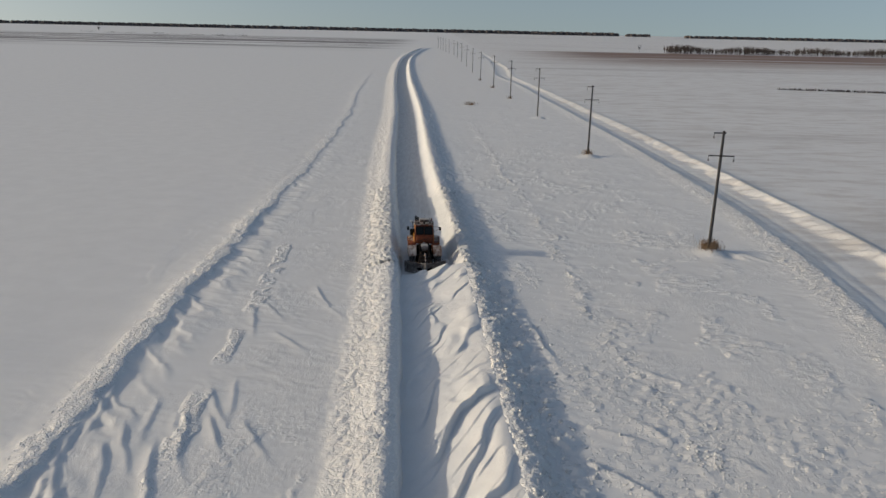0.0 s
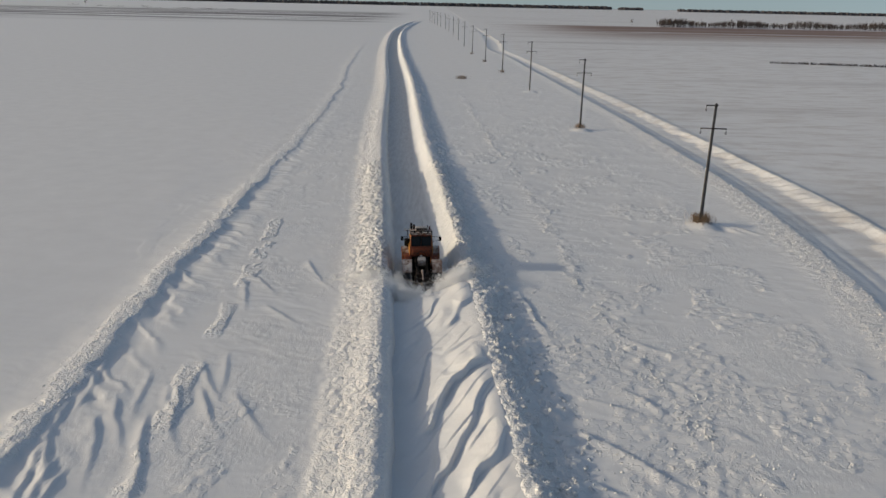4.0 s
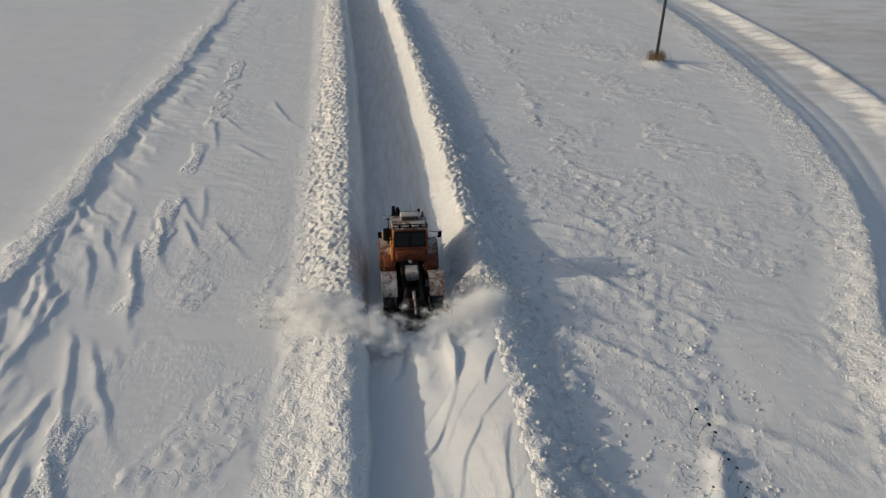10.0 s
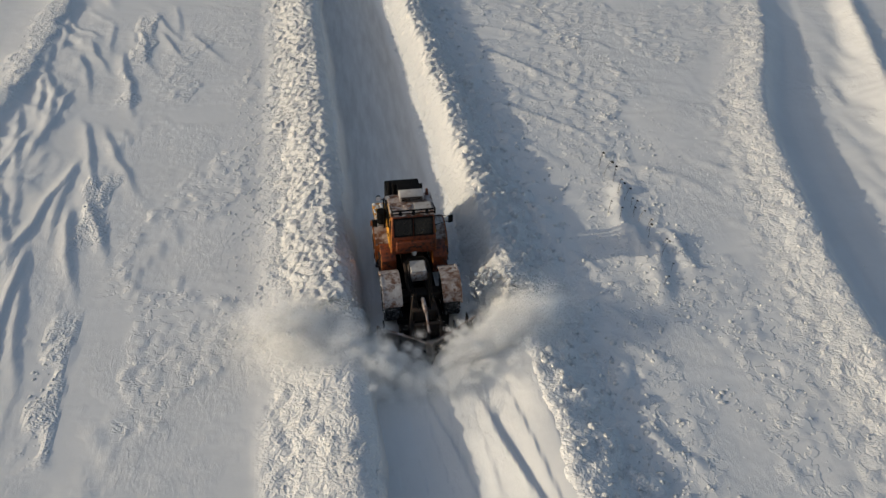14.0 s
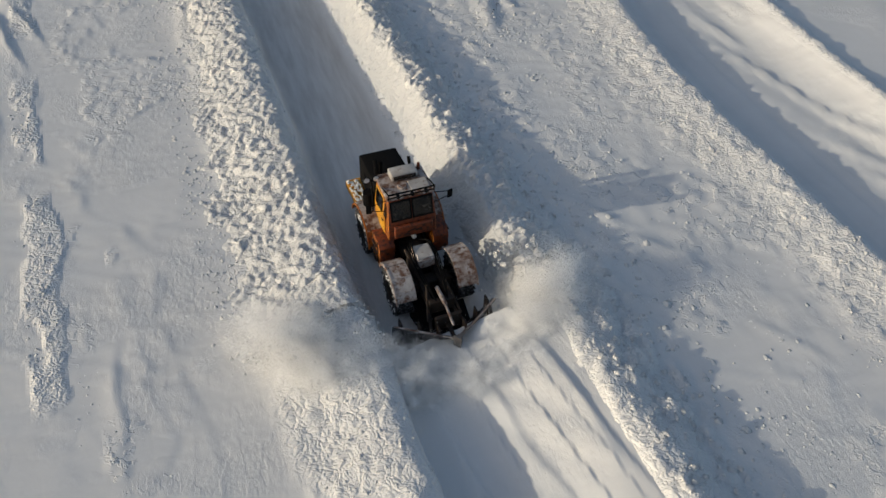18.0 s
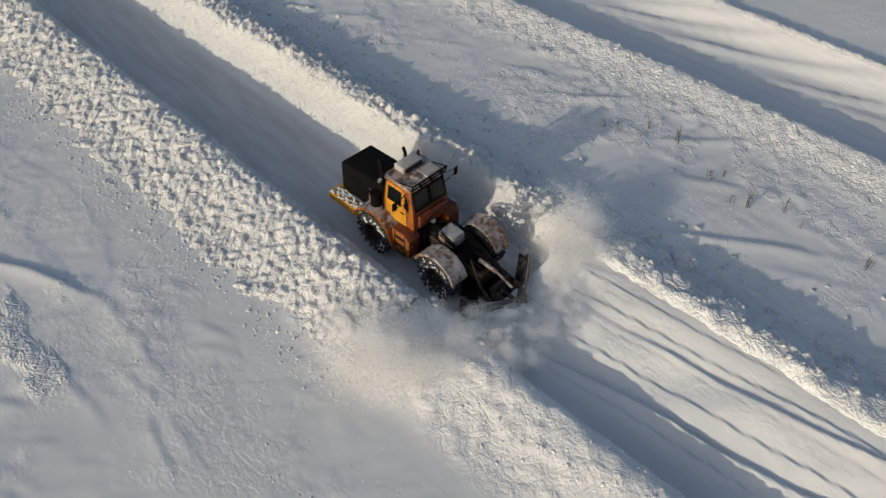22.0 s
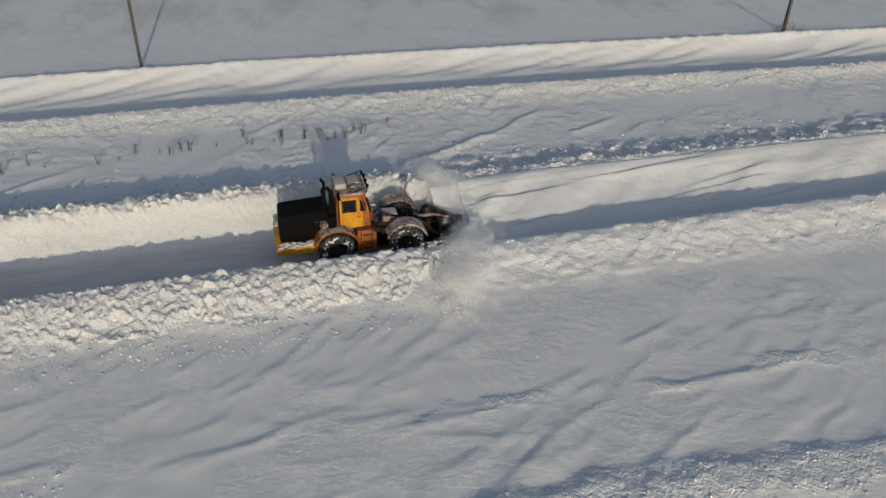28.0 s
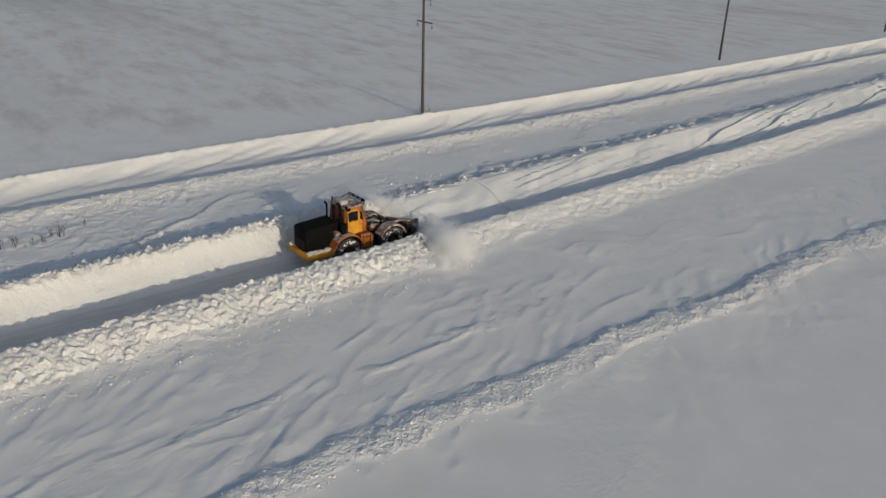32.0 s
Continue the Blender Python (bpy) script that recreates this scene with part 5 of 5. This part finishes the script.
def clod_row(side, count, old, y, seed):
    """The clods of one short stretch of a road bank."""
    g = np.random.default_rng(seed)
    r = 0.025 + (0.07 if old and side < 0 else 0.16 if old else 0.07) * g.random(count) ** 2.4
    if side < 0:
        u = np.minimum(-2.55 - (2.9 if old else 5.0) * g.random(count) + g.normal(0, 0.18, count), -2.5)
    else:
        u = 3.7 + np.abs(g.normal(0, 2.0, count)) if old else 1.95 + np.abs(g.normal(0, 1.6, count))
    d = y + g.uniform(-BLOCK / 2, BLOCK / 2, count)
    return clod_mesh(ROAD(d) + u, d, r, -0.3 if old else -0.22, seed + 1, (float(ROAD(y)), y, 0))


# crumbled snow along the old ridges and along the track's near bank
for line, first, last, lo, hi, thick in ((RIDGE_A, 60, -88, -1.7, 0.3, 16), (RIDGE_S, -24, -136, -0.6, 0.4, 12), (RIDGE_C, -132, -215, -1.8, 0.5, 22), (TRACK_NEAR, 10, -200, -2.6, 0.2, 20)):
    y = first
    while y > last:
        g = np.random.default_rng(int(7000 + 13 * y + 400 * hi))
        n = thick * 9
        d = y - 6 * g.random(n)
        x = line(d) - 1.6 * (layered(d / 8, d * 0 + 3.3, 5, 3) - 0.5) * (0 if line is TRACK_NEAR else 0.4 if line is RIDGE_S else 1) + g.uniform(lo, hi, n)
        if line is RIDGE_S:
            x, d = x[stands(d) > 0.5], d[stands(d) > 0.5]
            n = len(d)
        y -= 6
        if not n:
            continue
        ob = new("snow_clods", clod_mesh(x, d, 0.02 + 0.075 * g.random(n) ** 2.4, -0.22, int(g.integers(9999)), (float(line(y)), y, 0)))
        tagged(ob, "crumbled old snow on a weathered ridge", "snow clods", "clods on the ridges", "stuff")
        ob.matrix_basis = pose(float(line(y)), y, 0)


# clusters of small broken bits on the verge, and ragged lines of them on the fields beside the cutting
g = np.random.default_rng(77)
for side, first, last, lo, hi, total in ((1, -30, -125, 6.0, 17.0, 120), (-1, -96, -190, -13.5, -7.0, 46)):
    for stretch in range(6):
        xs, ds = [], []
        for _ in range(total // 6):
            cy, cu = first + (last - first) * (stretch + g.random()) / 6, g.uniform(lo, hi)
            n = int(g.integers(12, 44))
            way, long = g.uniform(-1.9, -0.9), g.uniform(0.5, 2.6)
            run = long * g.normal(0, 1, n)
            wide = g.normal(0, 0.22 if side > 0 else 0.10, n) + 0.3 * np.sin(run * 1.7)
            xs.append(float(ROAD(cy)) + cu + run * math.cos(way) - wide * math.sin(way))
            ds.append(cy + run * math.sin(way) + wide * math.cos(way))
        x, d = np.concatenate(xs), np.concatenate(ds)
        origin = (float(x.mean()), float(d.mean()), 0)
        ob = new("snow_crumbs", clod_mesh(x, d, (0.03 if side > 0 else 0.02) + (0.06 if side > 0 else 0.05) * g.random(len(x)) ** 2, -0.25 if side > 0 else -0.35, 500 + stretch, origin))
        tagged(ob, "small broken crumbs of crusted snow strewn on the field", "snow crumbs", "crumbs on the fields", "stuff")
        ob.matrix_basis = pose(*origin)

def heap_sheet(side, y, grid):
    """The lumpy skin of freshly thrown snow over one short stretch of a bank."""
    lo, hi = (-8.4, -2.3) if side < 0 else (1.7, 7.4)
    n = int(BLOCK / grid)
    u, d = np.meshgrid(np.arange(lo, hi, grid), y + BLOCK / n * (np.arange(-1, n + 2) - n / 2))
    x = u + ROAD(d)
    rag = 1.8 * (layered(x / 0.9, d / 1.1, 5, 4) - 0.5)
    if side < 0:
        wide = 5.7 + 1.1 * hump(-d, 84, 100, 116, 128)
        cover = step(u + 1.4 * rag, -wide - 1.1, -wide + 0.9) * (1 - step(u, -2.62, -2.45))
        body = 0.16 * hump(u, -wide, -4.2, -3.2, -2.6)
    else:
        cover = step(u + 0.2 * rag, 1.9, 2.5) * (1 - step(u + rag, 4.6, 5.8))
        body = (0.10 + 0.28 * step(-d, 136, 150)) * hump(u, 2.2, 3.2, 3.8, 5.4)
    size = 0.7 + 0.7 * layered(x / 2.2, d / 2.2, 2, 2)
    wx, wd = x + 0.5 * layered(x / 0.7, d / 0.7, 3, 2), d + 0.5 * layered(x / 0.7, d / 0.7, 7, 2)
    lump = (0.60 * clods(wx, wd, 0.23, 0, 0.2) + 0.20 * size * clods(wx, wd, 0.5, 4, 0.1) + 0.45 * clods(wx, wd, 0.125, 6, 0.3)) * (0.30 + 1.5 * layered(x / 0.34, d / 0.34, 1, 3))
    lump += 0.26 * (layered(x / 0.2, d / 0.2, 5, 3) - 0.42)
    z = relief(x, d) + cover * (body + (0.72 if side < 0 else 0.40 + 0.40 * step(u, 3.0, 3.8)) * lump + 0.02) - 0.30 * (1 - cover)
    slope = np.gradient(z, BLOCK / n, grid)
    nrm = np.stack([-slope[1], -slope[0], np.ones_like(z)], -1)
    nrm /= np.linalg.norm(nrm, axis=-1, keepdims=True)
    # the cut ends are closed down into the ground
    x, d, z, nrm = (np.concatenate([a[1:2], a[1:-1], a[-2:-1]]) for a in (x, d, z, nrm))
    z[0] -= 0.7
    z[-1] -= 0.7
    me = sheet("snow_heap", x - float(ROAD(y)), d - y, z, SNOW_LOOSE)
    me.normals_split_custom_set_from_vertices(nrm.reshape(-1, 3))
    return me


# broken plates along the trail of the verge
for stretch in range(9):
    first, n = 60 - 17 * stretch, 150 + 22 * stretch
    xs, ds = [], []
    while len(xs) < n // 12:
        cy = first - 17 * g.random()
        k = int(g.integers(6, 18))
        wide = 0.30 + 0.5 * min(1, max(0, (-cy - 30) / 30))
        xs.append(float(TRAIL(cy)) - 1.4 * float(layered(np.array([cy / 6]), np.array([1.5]), 2, 2)[0] - 0.5) + g.normal(0, wide) + g.normal(0, 0.22, k))
        ds.append(cy + g.normal(0, 0.45, k))
    x, d = np.concatenate(xs), np.concatenate(ds)
    origin = (float(x.mean()), float(d.mean()), 0)
    ob = new("snow_crumbs", clod_mesh(x, d, 0.03 + 0.085 * g.random(len(x)) ** 1.8, -0.12, 800 + stretch, origin))
    tagged(ob, "broken plates of crusted snow along a trodden trail", "snow crumbs", "crumbs on the fields", "stuff")
    ob.matrix_basis = pose(*origin)

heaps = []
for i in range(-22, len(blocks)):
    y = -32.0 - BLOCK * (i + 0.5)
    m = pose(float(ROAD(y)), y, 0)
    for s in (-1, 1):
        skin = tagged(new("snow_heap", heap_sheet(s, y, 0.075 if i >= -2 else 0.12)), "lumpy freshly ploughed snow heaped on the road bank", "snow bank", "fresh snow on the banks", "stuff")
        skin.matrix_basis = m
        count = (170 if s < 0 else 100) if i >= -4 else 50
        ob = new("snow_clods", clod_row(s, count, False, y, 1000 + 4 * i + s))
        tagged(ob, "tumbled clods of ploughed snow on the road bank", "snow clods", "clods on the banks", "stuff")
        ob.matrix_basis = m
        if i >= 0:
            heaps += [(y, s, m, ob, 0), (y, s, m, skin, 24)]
            old = new("snow_clods", clod_row(s, 60 if s < 0 else 110, True, y, 3000 + 4 * i + s))
            tagged(old, "older weathered clods of snow on the road bank", "snow clods", "older clods on the banks", "stuff")
            old.matrix_basis = m


# ---------------------------------------------------------------- flying powder
def powder_build(nt, bsdf):
    bsdf.inputs["Base Color"].default_value = (0.985, 0.985, 0.98, 1)
    bsdf.inputs["Roughness"].default_value = 0.9
    t = nt.nodes.new("ShaderNodeBsdfTranslucent")
    t.inputs[0].default_value = (0.985, 0.985, 0.98, 1)
    mix = nt.nodes.new("ShaderNodeMixShader")
    mix.inputs[0].default_value = 0.5
    nt.links.new(bsdf.outputs[0], mix.inputs[1])
    nt.links.new(t.outputs[0], mix.inputs[2])
    nt.links.new(mix.outputs[0], nt.nodes["Material Output"].inputs[0])


POWDER = material("snow_powder", powder_build)
SMOKE = material("exhaust_soot", plain_build((0.05, 0.045, 0.045), 0.95))


def flake_mesh(name, p, size, seed, mat):
    """Tiny flakes at the places p."""
    g, n = np.random.default_rng(seed), len(p)
    v = p[:, None] + g.normal(0, 1, (n, 3, 3)) * (size * (0.6 + 0.4 * g.random(n)))[:, None, None]
    me = bpy.data.meshes.new(name)
    me.vertices.add(n * 3)
    me.vertices.foreach_set("co", v.astype(np.float32).ravel())
    me.loops.add(n * 3)
    me.loops.foreach_set("vertex_index", np.arange(n * 3, dtype=np.int32))
    me.polygons.add(n)
    me.polygons.foreach_set("loop_start", np.arange(0, n * 3, 3, dtype=np.int32))
    me.update(calc_edges=True)
    me.materials.append(mat)
    return me


def billowing(n, centres, radii, loose, seed):
    """Places of n flakes gathered in billows, each made of smaller puffs; a share of them strays."""
    g = np.random.default_rng(seed)
    puffs = 7
    k = g.integers(0, len(centres), n)
    small = g.normal(0, 0.85, (len(centres), puffs, 3))
    q = small[k, g.integers(0, puffs, n)] + g.normal(0, 0.30, (n, 3))
    stray = g.random(n) < loose
    q[stray] = g.normal(0, 1.4, (stray.sum(), 3))
    return centres[k] + q * radii[k][:, None] * np.array([1, 1, 0.72])


def thrown(side, count, seed):
    """Billows that leave one wing of the blade, arch outwards and are left behind; in the tractor's space."""
    g = np.random.default_rng(seed)
    s, t = g.random(count), g.random(count) ** (0.65 if side < 0 else 0.8)
    x = 0.5 + 1.6 * s + (4.3 if side < 0 else 2.9) * t + g.normal(0, 0.2, count)
    y = -5.3 + 1.2 * s - 1.3 * t + (3.6 if side < 0 else 2.8) * t * t + g.normal(0, 0.25, count)
    z = 0.50 + 0.30 * s + (0.9 if side < 0 else 1.7) * t * (1 - t) + (0.45 if side < 0 else 0.55) * t + g.normal(0, 0.08, count)
    return np.stack([side * x, y, z], 1), 0.18 + (0.50 if side < 0 else 0.42) * t + 0.10 * g.random(count)


def rolled(count, seed):
    """Billows pushed along before the nose of the blade."""
    g = np.random.default_rng(seed)
    x = g.uniform(-3.4, 3.0, count)
    y = -5.5 - 1.1 * g.random(count) + 0.07 * x * x
    return np.stack([x, y, 0.45 + 0.5 * g.random(count)], 1), g.uniform(0.26, 0.50, count)


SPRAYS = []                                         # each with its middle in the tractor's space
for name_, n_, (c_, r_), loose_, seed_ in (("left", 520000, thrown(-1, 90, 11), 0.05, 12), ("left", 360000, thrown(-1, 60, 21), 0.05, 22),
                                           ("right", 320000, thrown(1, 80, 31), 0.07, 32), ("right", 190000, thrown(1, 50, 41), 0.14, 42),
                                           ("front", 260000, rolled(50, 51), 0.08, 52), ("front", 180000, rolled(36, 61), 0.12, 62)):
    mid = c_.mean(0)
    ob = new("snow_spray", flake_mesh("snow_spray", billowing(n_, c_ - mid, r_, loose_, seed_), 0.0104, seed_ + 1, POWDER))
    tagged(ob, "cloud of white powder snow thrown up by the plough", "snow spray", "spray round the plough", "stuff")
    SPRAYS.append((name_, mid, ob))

# lumps that the wings fling over the banks
def flying(c, seed):
    g, n = np.random.default_rng(seed), len(c)
    r = 0.02 + 0.085 * g.random(n) ** 2.2
    v = c[:, None] + BALL[None] * (r[:, None] * g.uniform(0.6, 1.2, (n, len(BALL))))[:, :, None]
    me = bpy.data.meshes.new("flying_clods")
    me.from_pydata(v.reshape(-1, 3).tolist(), [], (np.arange(n)[:, None, None] * len(BALL) + TRI[None]).reshape(-1, 3).tolist())
    me.materials.append(SNOW_LOOSE)
    return tagged(new("flying_clods", me), "small lumps of snow flung over the bank by the blade", "snow clods", "lumps in the air", "stuff")


_g = np.random.default_rng(91)
_t = _g.random(150)
_c = np.stack([-1.3 + 2.6 * _t + _g.normal(0, 0.15, 150), 0.5 - 0.9 * (2 * _t - 1) ** 2 + _g.normal(0, 0.22, 150), 1.0 * _t * (1 - _t) + _g.normal(0, 0.10, 150)], 1)
flung = flying(_c, 92)
_c, _r = thrown(-1, 420, 93)
_mid = _c.mean(0)
tossed = flying(_c - _mid + _g.normal(0, 0.16, _c.shape), 94)

_g = np.random.default_rng(51)
smoke = tagged(new("exhaust_smoke", flake_mesh("exhaust_smoke", billowing(5000, _g.normal(0, 1, (5, 3)) * np.array([0.2, 0.28, 0.4]), np.full(5, 0.16), 0.08, 53), 0.012, 54, SMOKE)),
               "thin dark puff of exhaust smoke above the tractor", "smoke", "", "stuff")


# ---------------------------------------------------------------- all that moves
def motions():
    walk(tractor, [(0.25 * i, on_road(float(PLACE(0.25 * i)))) for i in range(129)])
    for w in wheels:
        x, y, z = w.location
        rows = []
        for i in range(161):
            turn = math.degrees((-27.0 - float(PLACE(0.2 * i))) / 0.85)
            rows.append((0.2 * i, pose(x, y, z, turn, 0, 0)))
        walk(w, rows)
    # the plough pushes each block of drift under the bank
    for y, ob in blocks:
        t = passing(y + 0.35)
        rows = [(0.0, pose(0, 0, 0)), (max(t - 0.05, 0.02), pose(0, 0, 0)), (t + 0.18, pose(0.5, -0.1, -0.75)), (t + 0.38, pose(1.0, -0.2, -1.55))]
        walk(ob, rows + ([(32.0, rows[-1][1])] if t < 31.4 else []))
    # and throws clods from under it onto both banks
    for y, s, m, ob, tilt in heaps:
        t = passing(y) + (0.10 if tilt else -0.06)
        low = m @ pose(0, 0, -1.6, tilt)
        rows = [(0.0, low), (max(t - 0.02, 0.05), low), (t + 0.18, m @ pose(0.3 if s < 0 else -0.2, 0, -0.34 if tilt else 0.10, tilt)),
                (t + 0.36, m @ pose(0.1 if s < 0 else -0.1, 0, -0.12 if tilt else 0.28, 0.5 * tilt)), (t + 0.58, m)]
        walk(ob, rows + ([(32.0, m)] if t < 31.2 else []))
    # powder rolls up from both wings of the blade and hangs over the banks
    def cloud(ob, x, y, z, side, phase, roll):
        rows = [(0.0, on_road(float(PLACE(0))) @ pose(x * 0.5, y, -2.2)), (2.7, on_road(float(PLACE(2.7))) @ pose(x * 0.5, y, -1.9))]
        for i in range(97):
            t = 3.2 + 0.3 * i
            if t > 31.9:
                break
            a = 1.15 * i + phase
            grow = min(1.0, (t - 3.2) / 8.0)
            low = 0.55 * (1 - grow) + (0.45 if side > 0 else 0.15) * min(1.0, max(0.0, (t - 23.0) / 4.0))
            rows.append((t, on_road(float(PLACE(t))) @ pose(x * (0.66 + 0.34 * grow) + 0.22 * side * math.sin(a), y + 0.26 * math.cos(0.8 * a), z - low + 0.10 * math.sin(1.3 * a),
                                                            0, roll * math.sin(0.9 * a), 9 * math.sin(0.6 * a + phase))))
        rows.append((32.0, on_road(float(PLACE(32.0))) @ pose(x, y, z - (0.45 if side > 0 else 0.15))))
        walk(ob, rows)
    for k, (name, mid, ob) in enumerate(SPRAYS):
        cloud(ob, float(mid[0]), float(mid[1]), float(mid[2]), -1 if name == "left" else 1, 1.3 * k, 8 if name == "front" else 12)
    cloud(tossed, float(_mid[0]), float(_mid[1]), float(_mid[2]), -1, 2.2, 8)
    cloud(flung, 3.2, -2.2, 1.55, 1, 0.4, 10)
    # one puff of smoke leaves the stack as the engine takes the load, and thins out low over the bank
    top = [on_road(float(PLACE(t))) @ pose(-0.7, 1.9, 2.4) for t in (0, 1.0)]
    free = (on_road(float(PLACE(1.3))) @ pose(-0.4, 2.2, 4.0)).translation
    walk(smoke, [(0.0, top[0]), (1.0, top[1]), (1.4, pose(*free)), (2.2, pose(free.x + 1.2, free.y + 1.5, free.z + 0.6)), (3.2, pose(free.x + 3.0, free.y + 2.5, 0.8)),
                 (4.0, pose(free.x + 3.6, free.y + 2.8, -1.8)), (32.0, pose(free.x + 3.6, free.y + 2.8, -1.8))])


motions()
